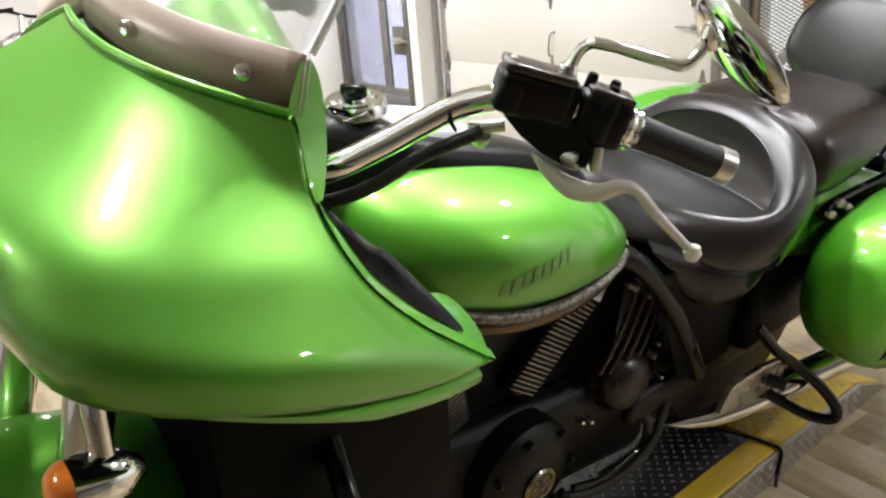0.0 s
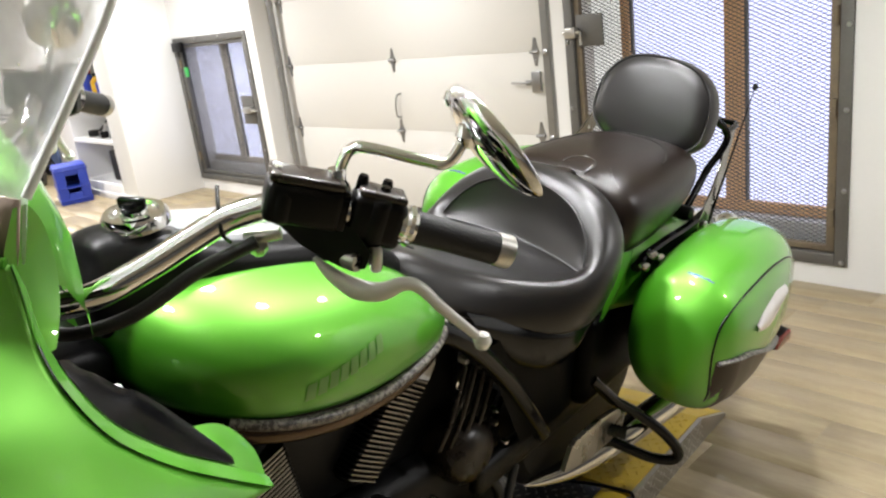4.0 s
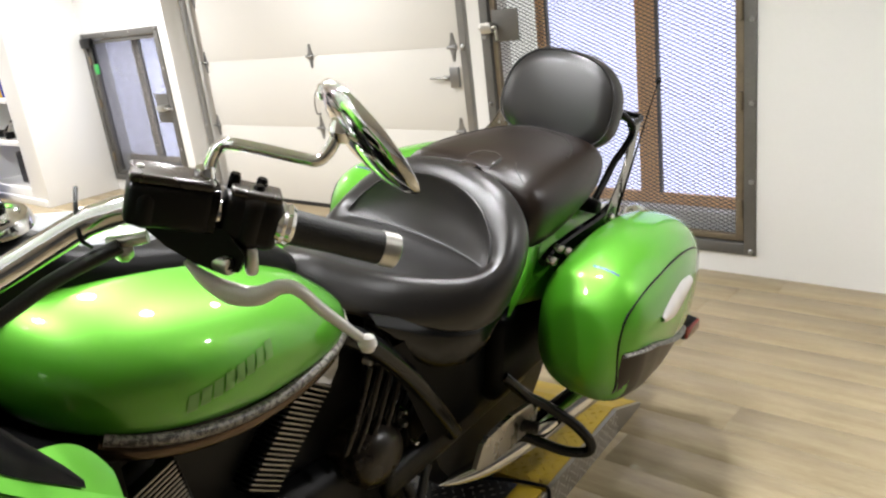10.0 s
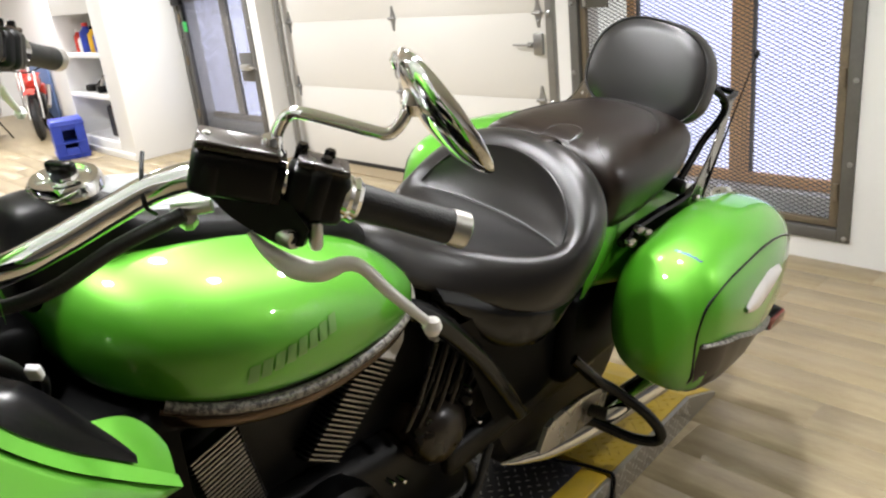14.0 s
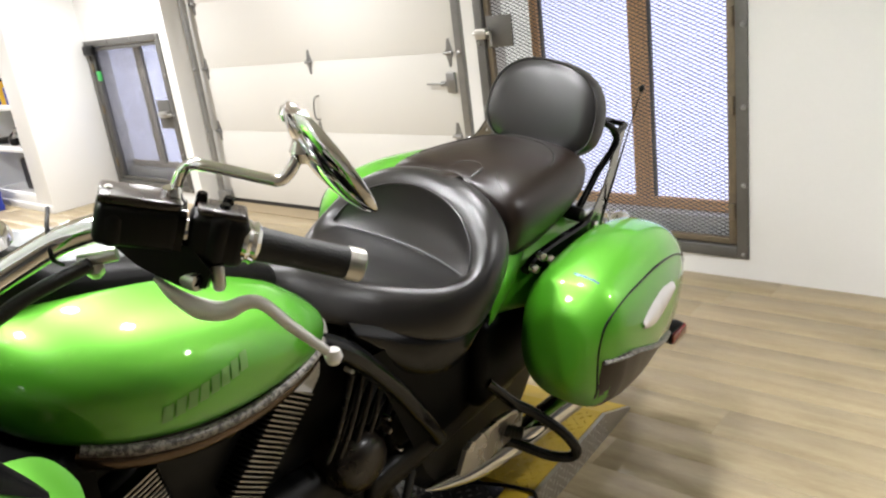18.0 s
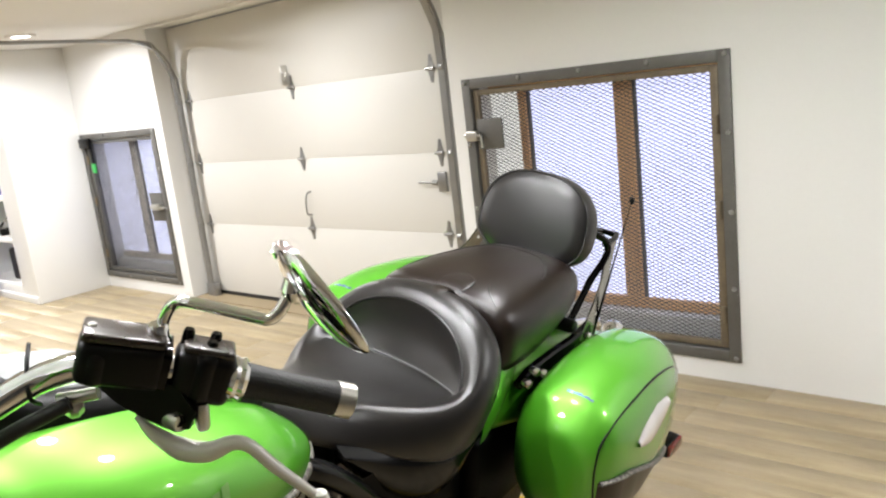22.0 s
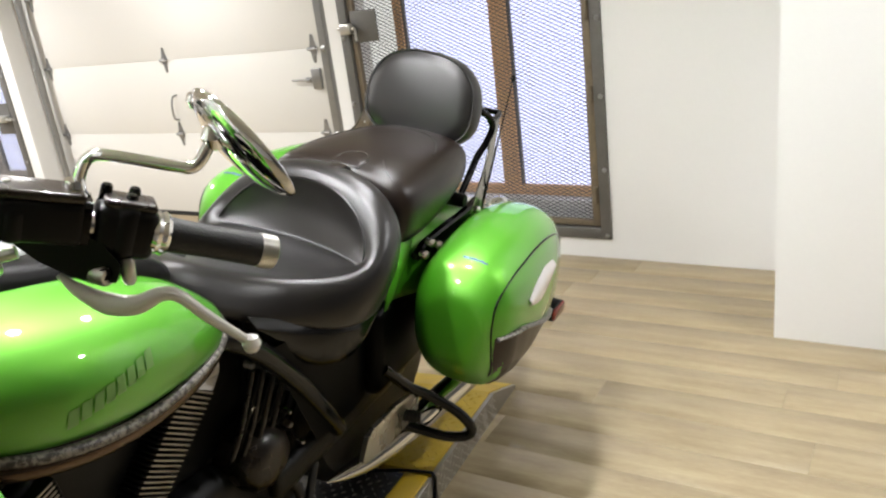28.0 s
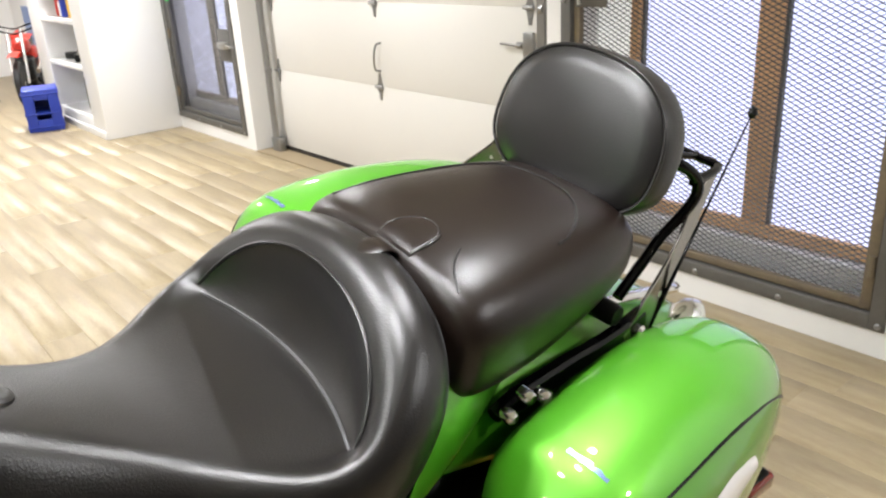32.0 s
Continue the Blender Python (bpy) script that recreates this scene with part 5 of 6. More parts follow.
for sx in (1, -1):
    sig = part("rear_turn_signal", moved(box((-0.02, -0.035, -0.022), (0.02, 0.035, 0.022), 0.008), pose(SGX[sx], 1.64, 0.325, 12, 0, sx * -10)), MATTE_BLACK, BIKE, "rear turn signal with a dark red lens")
    part("lens", moved(box((0.004, -0.033, -0.018), (0.024, 0.037, 0.02), 0.006), pose(SGX[sx], 1.64, 0.325, 12, 0, sx * -10)), RED_LENS, sig)
    part("stalk", tube([(mid(1.58) + sx * 0.1, 1.58, 0.40), (SGX[sx], 1.63, 0.33)], 0.012), GLOSS_BLACK, BIKE)

# rear fender and side panels
FEN = [(0.86, 0.60, 0.66, 0.165), (0.95, 0.58, 0.70, 0.17), (1.1, 0.52, 0.72, 0.165), (1.3, 0.46, 0.71, 0.155), (1.5, 0.46, 0.665, 0.145), (1.65, 0.44, 0.60, 0.13), (1.75, 0.42, 0.52, 0.11), (1.79, 0.42, 0.46, 0.08)]
part("rear_fender", centred(loft([oval(0, r[0], r[1], r[2], r[3], 2.8) for r in smooth_table(FEN, 26)], angle=70)), GREEN, BIKE, "lime green rear fender")
SIDE = [(0.622, 0.893, 1.00, 0.224), (0.645, 0.893, 1.05, 0.228), (0.675, 0.905, 1.09, 0.228), (0.705, 0.93, 1.12, 0.222), (0.735, 0.96, 1.15, 0.208), (0.765, 0.99, 1.18, 0.190)]
both("side_panel", loft([[(x + 0.004 * math.sin(math.pi * t) - 0.045 * t ** 1.5, y0 + (y1 - y0) * t, z) for t in (0, 0.15, 0.3, 0.45, 0.6, 0.8, 1)] for z, y0, y1, x in (tuple(r) for r in smooth_table(SIDE, 14))], closed=False, angle=70), GREEN, "lime green side panel")
tail = part("tail_light", moved(turned([(0.0001, 0.03), (0.04, 0.02), (0.055, 0), (0.05, -0.03)], 20, "y"), pose(mid(1.79), 1.79, 0.44)), RED_LENS, BIKE, "red tail light")
both("fender_rail", tube([(0.15, 1.36, 0.70), (0.16, 1.5, 0.675), (0.155, 1.62, 0.64), (0.13, 1.70, 0.60)], 0.011), CHROME, "chrome fender rail")
both("fender_light", moved(turned([(0.0001, 0.045), (0.018, 0.042), (0.027, 0.026), (0.03, 0), (0.018, -0.025), (0.0001, -0.03)], 20, "y"), pose(0.238, 1.518, 0.659, 10)), CHROME, "chrome auxiliary lamp")

# frame, engine and black covers
part("frame_tube", tube([(0.100, 0.455, 0.752), (0.130, 0.52, 0.715), (0.145, 0.59, 0.650), (0.148, 0.68, 0.545), (0.147, 0.765, 0.430), (0.14, 0.84, 0.325)], 0.021, 8, 14), VALANCE, BIKE, "thick black frame tube")
both("battery_cover", loft([[(0.150 + 0.012 * math.sin(math.pi * t), y0 + (y1 - y0) * t, z) for t in (0, 0.15, 0.35, 0.6, 0.85, 1)] for z, y0, y1 in ((0.36, 0.74, 0.98), (0.44, 0.70, 1.0), (0.52, 0.66, 1.0), (0.58, 0.63, 0.98), (0.665, 0.58, 0.92))], closed=False, angle=70), COWL, "gloss black battery cover")
VAL = [(0.575, 0.135, 0.716, 0.006), (0.62, 0.150, 0.694, 0.040), (0.67, 0.170, 0.670, 0.072), (0.72, 0.196, 0.652, 0.086), (0.77, 0.214, 0.640, 0.084), (0.82, 0.221, 0.633, 0.066), (0.87, 0.216, 0.635, 0.036), (0.91, 0.214, 0.640, 0.008)]
valance = []
for y, x, zt, drop in (tuple(r) for r in smooth_table(VAL, 26)):
    valance.append([(x - 0.02, y, zt + 0.02), (x - 0.002, y, zt + 0.004), (x + 0.002, y, zt - 0.15 * drop), (x, y, zt - 0.55 * drop), (x - 0.012, y, zt - 0.9 * drop), (x - 0.03, y, zt - drop)])
part("seat_valance", loft(valance, cap=False, closed=False, angle=70), VALANCE, BIKE, "satin black cover under the seat")
# Added block; keeps the gap between seat and saddlebag dark.
both("tool_box", box((0.08, 0.93, 0.36), (0.195, 1.26, 0.588), 0.025), COWL, "dull black block that fills the dark gap behind the side cover")
part("engine_core", centred(join(box((-0.13, 0.02, 0.12), (0.10, 0.76, 0.38), 0.04), box((-0.09, 0.05, 0.36), (0.05, 0.68, 0.74), 0.04))), ENGINE, BIKE, "black engine block")


def cylinder_fins(y, z, tilt, count, hw, hl):
    cyl = part("cylinder", moved(box((-0.07, -hl * 0.8, -0.13), (0.07, hl * 0.8, 0.12), 0.02), pose(mid(y), y, z, tilt)), ENGINE, BIKE, "black finned engine cylinder")
    for k in range(count):
        d = -0.112 + 0.212 * k / (count - 1)
        w = hw * (0.78 + 0.22 * k / count)
        fin = part("fin", moved(box((-w, -hl, d - 0.0024), (w, hl, d + 0.0024), 0.0018, 1), pose(mid(y), y, z, tilt)), ENGINE, cyl)
        part("fin_edge", moved(box((w - 0.0015, -hl * 0.86, d - 0.0017), (w + 0.0012, hl * 0.86, d + 0.0017)), pose(mid(y), y, z, tilt)), FIN, cyl, "machined bright fin edge")
    return cyl


cylinder_fins(0.440, 0.520, -36, 22, 0.098, 0.048)
cylinder_fins(0.195, 0.49, 16, 20, 0.092, 0.050)
both("head_cover", loft([[(0.112, 0.424, 0.668), (0.098, 0.492, 0.620), (0.072, 0.540, 0.622), (0.070, 0.545, 0.648), (0.104, 0.46, 0.680)], [(0.06, 0.432, 0.662), (0.05, 0.500, 0.614), (0.03, 0.552, 0.618), (0.03, 0.555, 0.640), (0.05, 0.47, 0.672)]], angle=20), LEVER, "polished cylinder head cover")
clutch = both("engine_cover", moved(turned([(0.0001, 0.05), (0.03, 0.048), (0.055, 0.038), (0.07, 0.02), (0.074, 0.0), (0.074, -0.06)], 32, "x"), pose(0.085, 0.625, 0.375)), COVER, "round dark brown engine cover")
both("alternator_cover", moved(turned([(0.0001, 0.05), (0.06, 0.048), (0.10, 0.036), (0.12, 0.015), (0.125, -0.03)], 32, "x"), pose(0.07, 0.36, 0.26)), ENGINE, "black alternator cover")
badge = part("cover_badge", moved(turned([(0.0001, 0.005), (0.030, 0.005), (0.031, 0.002), (0.0001, 0.0)], 28, "x"), pose(0.121, 0.36, 0.26)), LID, BIKE, "round dark engine badge")
part("ring", moved(turned([(0.031, 0.003), (0.033, 0.007), (0.039, 0.007), (0.042, 0.003), (0.042, 0.0), (0.031, 0.0)], 32, "x"), pose(0.121, 0.36, 0.26)), GUNMETAL, badge, "bright ring of the badge")
for a in (35, 90, 145, 215, 270, 325):
    part("mark", moved(box((0.004, -0.003, 0.010), (0.0062, 0.003, 0.024), 0.0005), pose(0.121, 0.36, 0.26, a)), GUNMETAL, badge)
for k in range(5):
    both("push_rod_tube", tube([(0.07, 0.66 + 0.03 * k, 0.56 - 0.035 * k), (0.075, 0.565 + 0.03 * k, 0.40 - 0.02 * k)], 0.007), GLOSS_BLACK)
for k in range(4):
    part("rib", tube([(0.100, 0.60 + 0.035 * k, 0.600 - 0.012 * k), (0.104, 0.555 + 0.035 * k, 0.50 - 0.012 * k), (0.100, 0.525 + 0.035 * k, 0.44 - 0.012 * k)], 0.0055, 5, 8), COVER, BIKE, "dark ribbed engine casing")
for k in range(7):
    a = math.pi * 2 * k / 7
    part("bolt", moved(turned([(0.0001, 0.008), (0.006, 0.007), (0.008, 0.004), (0.008, -0.006), (0.0001, -0.006)], 8, "x"), pose(0.108, 0.36 + 0.108 * math.cos(a), 0.26 + 0.108 * math.sin(a))), ENGINE, BIKE)
for y, z in ((0.60, 0.612), (0.655, 0.575), (0.715, 0.40)):
    part("bolt", moved(turned([(0.0001, 0.010), (0.006, 0.009), (0.008, 0.005), (0.008, -0.01), (0.0001, -0.01)], 8, "x"), pose(0.095, y, z)), STEEL, BIKE, "small bright bolt")
for y, z, r in ((0.69, 0.455, 0.006), (0.73, 0.35, 0.007), (0.64, 0.30, 0.006), (0.50, 0.345, 0.006), (0.47, 0.36, 0.005), (0.78, 0.30, 0.006)):
    part("bolt", moved(turned([(0.0001, 0.010), (r * 0.75, 0.009), (r, 0.006), (r, -0.012), (0.0001, -0.012)], 10, "x"), pose(0.115, y, z)), CHROME, BIKE, "small chrome bolt")
part("oil_line", tube([(0.085, 0.66, 0.30), (0.125, 0.70, 0.25), (0.13, 0.69, 0.17), (0.10, 0.60, 0.12)], 0.012, 8, 10), RUBBER, BIKE, "black rubber oil line")
both("gear_linkage", tube([(0.13, 0.46, 0.20), (0.14, 0.56, 0.18), (0.14, 0.66, 0.20)], 0.006), GLOSS_BLACK, "black gear linkage")
both("hose", tube([(0.08, 0.40, 0.16), (0.13, 0.55, 0.14), (0.15, 0.68, 0.19), (0.13, 0.76, 0.28)], 0.010), RUBBER, "black rubber hose")
both("muffler", tube([(0.088, 0.872, 0.118), (0.105, 0.92, 0.112), (0.14, 0.99, 0.122), (0.19, 1.08, 0.165), (0.25, 1.20, 0.232), (0.30, 1.34, 0.28), (0.32, 1.56, 0.30)], [0.003, 0.018, 0.028, 0.034, 0.037, 0.038, 0.038], 8, 16), CHROME, "chrome muffler with a pointed front")
PLATE = [(1.066, 0.307), (1.02, 0.338), (0.943, 0.353), (0.83, 0.356), (0.812, 0.345), (0.79, 0.297), (0.80, 0.287), (0.906, 0.262), (1.008, 0.258), (1.06, 0.268)]
both("peg_bracket", loft([[(x, y, z) for y, z in PLATE] for x in (0.226, 0.237)] + [[(0.2395, 0.94 + (y - 0.94) * 0.95, 0.298 + (z - 0.298) * 0.9) for y, z in PLATE]], angle=25), PLATE_METAL, "bare metal passenger peg bracket")
both("peg", join(tube([(0.235, 0.985, 0.30), (0.275, 1.0, 0.298)], 0.014), *[tube([(0.240 + 0.008 * k, 0.986 + 0.003 * k, 0.30), (0.243 + 0.008 * k, 0.987 + 0.003 * k, 0.30)], 0.0165) for k in range(5)]), RUBBER, "ribbed black passenger peg")
both("bag_guard", tube([(0.19, 0.96, 0.43), (0.205, 1.0, 0.385), (0.225, 1.035, 0.345), (0.255, 1.075, 0.31), (0.315, 1.12, 0.255), (0.352, 1.142, 0.205), (0.345, 1.14, 0.175), (0.30, 1.115, 0.172), (0.25, 1.08, 0.195), (0.20, 1.04, 0.225)], 0.0135, 8, 12), GLOSS_BLACK, "black looped saddlebag guard")
part("side_stand", tube([(0.10, 0.46, 0.16), (0.18, 0.52, 0.06), (0.24, 0.55, -0.045)], 0.013), MATTE_BLACK, BIKE, "black side stand")

# wiring and hoses between the fairing and the tank
random.seed(11)
for k in range(6):
    x0, z0 = 0.0 + 0.014 * k, 0.89 + 0.010 * ((k * 5) % 7)
    part("wiring_hose", tube([(x0 * 0.6, -0.22 + 0.01 * (k % 3), z0 + 0.03), (x0, -0.15, z0 - 0.02), (x0 + 0.01, -0.10 - 0.008 * (k % 4), z0 - 0.05), (x0 - 0.01, -0.07, z0 - 0.10)], 0.006 + 0.002 * (k % 3), 6, 8), RUBBER, BIKE, "black hose behind the fairing")
# Two added black blocks close the gap at the tank's nose and darken it.
part("wiring_box", box((-0.15, -0.17, 0.74), (0.012, -0.024, 0.895), 0.030), COWL, BIKE, "dull black block that fills the dark gap before the tank")
part("neck_cover", box((-0.15, -0.11, 0.66), (0.135, 0.07, 0.795), 0.03), COWL, BIKE, "dull black block that fills the dark gap under the tank's nose")
part("cable_clip", moved(box((-0.008, -0.005, -0.010), (0.008, 0.005, 0.010), 0.002), pose(0.09, -0.075, 0.886, 20, 0, 40)), WHITE_PLASTIC, BIKE, "white plastic cable clip")
part("clip_cable", tube([(0.09, -0.075, 0.886), (0.080, -0.063, 0.856), (0.070, -0.075, 0.796)], 0.005, 5, 8), RUBBER, BIKE)

# handlebars and controls, turned a little to the left
def bar_both(name, bm, mat, label="", parents=None):
    return both(name, bm, mat, label, parents, (-0.088, -0.02, 0.02))


bar_both("handlebar", tube([(-0.095, -0.105, 0.985), (-0.03, -0.118, 0.988), (0.05, -0.115, 1.002), (0.10, -0.085, 1.022), (0.122, -0.03, 1.045), (0.138, 0.02, 1.068), (0.160, 0.062, 1.090), (0.20, 0.10, 1.104), (0.25, 0.150, 1.096), (0.30, 0.213, 1.072), (0.365, 0.299, 1.034)], 0.0165, 8, 14), CHROME, "chrome pulled-back handlebar")
bar_both("control_cable", tube([(-0.05, -0.11, 0.955), (0.06, -0.11, 0.968), (0.125, -0.06, 0.995), (0.155, 0.01, 1.035), (0.19, 0.07, 1.065)], 0.0085, 8, 8), RUBBER, "black control cable")
bar_both("cable_tie", tube([(0.128, 0.066, 1.118), (0.150, 0.050, 1.104), (0.168, 0.040, 1.078), (0.160, 0.055, 1.060)], 0.0025, 6, 6), MATTE_BLACK, "black cable tie")


def along(a, b):
    """A pose at a whose z runs towards b."""
    a, b = Vector(a), Vector(b)
    return Matrix.Translation(a) @ (b - a).to_track_quat("Z", "X").to_matrix().to_4x4()


GRIP_A, GRIP_B = (0.281, 0.188, 1.083), (0.377, 0.314, 1.027)
gl = (Vector(GRIP_B) - Vector(GRIP_A)).length
grips = bar_both("grip", moved(turned([(0.0001, 0.035), (0.021, 0.035), (0.0205, 0.045), (0.0195, gl * 0.5), (0.0205, gl - 0.022), (0.0001, gl - 0.022)], 20), along(GRIP_A, GRIP_B)), RUBBER, "black rubber handlebar grip")
bar_both("grip_end", moved(turned([(0.0001, gl - 0.022), (0.0215, gl - 0.022), (0.0215, gl - 0.002), (0.019, gl), (0.012, gl + 0.001), (0.0001, gl - 0.002)], 20), along(GRIP_A, GRIP_B)), STEEL, "bare aluminium grip end", grips)
bar_both("grip_flange", moved(turned([(0.0001, 0.015), (0.024, 0.016), (0.026, 0.021), (0.024, 0.026), (0.026, 0.031), (0.022, 0.036), (0.0001, 0.036)], 20), along(GRIP_A, GRIP_B)), CHROME, "", grips)


def slab(a, b, w, h, bevel, lift=0.0):
    """A rounded block from a to b."""
    d = (Vector(b) - Vector(a)).length
    return moved(box((-h / 2 + lift, -w / 2, 0), (h / 2 + lift, w / 2, d), bevel, 3), along(a, b))


SW_A, SW_B = (0.252, 0.155, 1.094), (0.293, 0.205, 1.075)
switch = bar_both("switch_housing", join(slab(SW_A, SW_B, 0.050, 0.060, 0.012, 0.001), slab((0.262, 0.168, 1.089), (0.282, 0.192, 1.080), 0.056, 0.066, 0.014, 0.001)), MATTE_BLACK, "black switch housing")
bar_both("cap", slab((0.256, 0.160, 1.0925), (0.290, 0.2015, 1.0765), 0.040, 0.010, 0.004, 0.032), LID, "brownish black switch cap", switch)
for bx, by, bz in ((0.256, 0.176, 1.124), (0.272, 0.200, 1.115), (0.282, 0.186, 1.113)):
    bar_both("button", moved(turned([(0.0001, 0.012), (0.005, 0.012), (0.0065, 0.009), (0.007, -0.008), (0.0001, -0.008)], 12), pose(bx, by, bz, -10, 12)), GLOSS_BLACK, "", switch)
bar_both("thumb_switch", slab((0.290, 0.186, 1.075), (0.300, 0.198, 1.070), 0.016, 0.018, 0.004, 0.012), GLOSS_BLACK, "", switch)
RS_A, RS_B = (0.196, 0.080, 1.124), (0.248, 0.150, 1.103)
reservoir = bar_both("clutch_reservoir", join(slab(RS_A, RS_B, 0.054, 0.050, 0.010, -0.002), slab((0.200, 0.085, 1.1225), (0.216, 0.107, 1.116), 0.058, 0.046, 0.012, -0.006)), MATTE_BLACK, "black clutch reservoir and clamp")
bar_both("lid", slab((0.197, 0.0815, 1.1235), (0.2465, 0.148, 1.1035), 0.050, 0.011, 0.004, 0.027), LID, "brownish black reservoir lid", reservoir)
for q in (0.13, 0.87):
    at = Vector(RS_A).lerp(Vector(RS_B), q)
    bar_both("screw", moved(bolt_head(0.0045, 0.003), along(at, Vector(RS_B) + (Vector(RS_B) - Vector(RS_A))) @ pose(0.0325, 0, 0, 0, 90, 0)), STEEL, "", reservoir)
bar_both("clamp", slab((0.245, 0.146, 1.1045), (0.252, 0.155, 1.1015), 0.050, 0.052, 0.010, -0.002), GLOSS_BLACK, "dark clamp seam", reservoir)
bar_both("stem_nut", moved(turned([(0.0001, 0.018), (0.010, 0.018), (0.0115, 0.014), (0.0115, 0.004), (0.014, 0.0), (0.014, -0.010), (0.0001, -0.010)], 12), pose(0.241, 0.150, 1.128)), CHROME, "chrome mirror nut", reservoir)
PERCH = [(0.196, 0.098, 1.082), (0.214, 0.112, 1.058), (0.236, 0.128, 1.040), (0.262, 0.140, 1.030), (0.286, 0.150, 1.034), (0.288, 0.158, 1.052), (0.268, 0.152, 1.078), (0.236, 0.128, 1.094)]
perch = bar_both("lever_perch", loft([[Vector(p) + Vector((0.62, -0.72, 0.33)).normalized() * d for p in PERCH] for d in (-0.014, -0.010, 0.006, 0.010)], angle=35), MATTE_BLACK, "black clutch lever perch")
bar_both("pivot_bolt", moved(turned([(0.0001, 0.004), (0.004, 0.006), (0.007, 0.006), (0.0075, 0.0), (0.0001, -0.002)], 14), Matrix.Translation((0.279, 0.141, 1.045)) @ Vector((0.62, -0.72, 0.33)).to_track_quat("Z", "Y").to_matrix().to_4x4()), GLOSS_BLACK, "", perch)
fitting = bar_both("cable_fitting", join(tube([(0.168, 0.070, 1.062), (0.186, 0.084, 1.066), (0.200, 0.098, 1.070)], 0.0075, 4, 10), moved(turned([(0.0001, 0.010), (0.010, 0.009), (0.011, 0.004), (0.011, -0.004), (0.010, -0.009), (0.0001, -0.010)], 8), pose(0.180, 0.080, 1.052, 20, 40))), STEEL, "bare metal hose fitting")
bar_both("clutch_lever", tube([(0.226, 0.124, 1.038), (0.246, 0.132, 1.020), (0.272, 0.146, 1.004), (0.300, 0.160, 1.004), (0.322, 0.176, 1.016), (0.338, 0.188, 1.012), (0.360, 0.206, 0.984), (0.394, 0.236, 0.944)], [0.003, 0.0085, 0.013, 0.0115, 0.0085, 0.0075, 0.007, 0.0055], 8, 12, 1.0), LEVER, "bare aluminium clutch lever")
for ob in [o for o in BIKE.children if o.name.startswith("clutch_lever")]:
    sx = -1 if ob.name.endswith(".001") else 1
    part("ball_end", moved(turned([(0.0001, -0.012), (0.008, -0.009), (0.0115, 0), (0.008, 0.009), (0.0001, 0.012)], 14), pose(0.396 if sx > 0 else -0.581, 0.238 if sx > 0 else 0.218, 0.941 if sx > 0 else 0.961)), LEVER, ob)
bar_both("lever_pivot", join(moved(turned([(0.0001, 0.012), (0.010, 0.011), (0.012, 0.006), (0.012, -0.02), (0.0001, -0.02)], 14, "x"), pose(0.272, 0.142, 1.042)), moved(turned([(0.0001, 0.016), (0.006, 0.016), (0.008, 0.012), (0.008, -0.012), (0.006, -0.016), (0.0001, -0.016)], 14), pose(0.288, 0.165, 1.042))), STEEL)

# mirrors
stem = bar_both("mirror_stem", tube([(0.240, 0.150, 1.125), (0.243, 0.158, 1.152), (0.252, 0.165, 1.168), (0.272, 0.172, 1.172), (0.335, 0.200, 1.164), (0.352, 0.208, 1.163), (0.36, 0.216, 1.172), (0.364, 0.228, 1.19)], 0.0068, 8, 12), CHROME, "bent chrome mirror stem")
MA, MB = Vector((0.318, 0.250, 1.232)), Vector((0.454, 0.244, 1.146))
mc, long_d = (MA + MB) / 2, (MB - MA).normalized()
nrm = (Vector((0.36, 0.81, 0.46)) - long_d * Vector((0.36, 0.81, 0.46)).dot(long_d)).normalized()
wid = nrm.cross(long_d).normalized()
half = (MB - MA).length / 2
MF = Matrix((( long_d.x, wid.x, nrm.x, mc.x), (long_d.y, wid.y, nrm.y, mc.y), (long_d.z, wid.z, nrm.z, mc.z), (0, 0, 0, 1)))


def egg(r, h, n=40):
    return [(r * half * math.cos(a) * (1 + 0.06 * math.cos(a)), r * 0.050 * math.sin(a), h * 0.46) for a in (2 * math.pi * i / n for i in range(n))]


shells = bar_both("mirror_shell", moved(loft([egg(0.01, -0.045), egg(0.35, -0.042), egg(0.65, -0.032), egg(0.88, -0.016), egg(0.985, -0.002), egg(1.0, 0.006), egg(0.97, 0.010), egg(0.93, 0.008)], angle=70), MF), CHROME, "chrome mirror shell")
bar_both("mirror_face", moved(loft([egg(0.93, 0.0075), egg(0.5, 0.008), egg(0.01, 0.0085)], angle=70), MF), MIRROR, "mirror glass", shells)
bar_both("mirror_bracket", join(tube([(0.364, 0.230, 1.192), (0.352, 0.240, 1.206), (0.332, 0.248, 1.222)], [0.009, 0.007, 0.008], 6, 10), moved(turned([(0.0001, -0.010), (0.007, -0.008), (0.010, 0), (0.007, 0.008), (0.0001, 0.010)], 12), pose(0.330, 0.246, 1.226))), CHROME, "chrome mirror bracket", shells)
bar_both("mirror_joint", join(moved(turned([(0.0001, -0.016), (0.011, -0.012), (0.015, 0), (0.011, 0.012), (0.0001, 0.016)], 14), pose(0.366, 0.232, 1.194)), tube([(0.364, 0.228, 1.19), (0.378, 0.240, 1.194)], 0.008)), CHROME, "", shells)

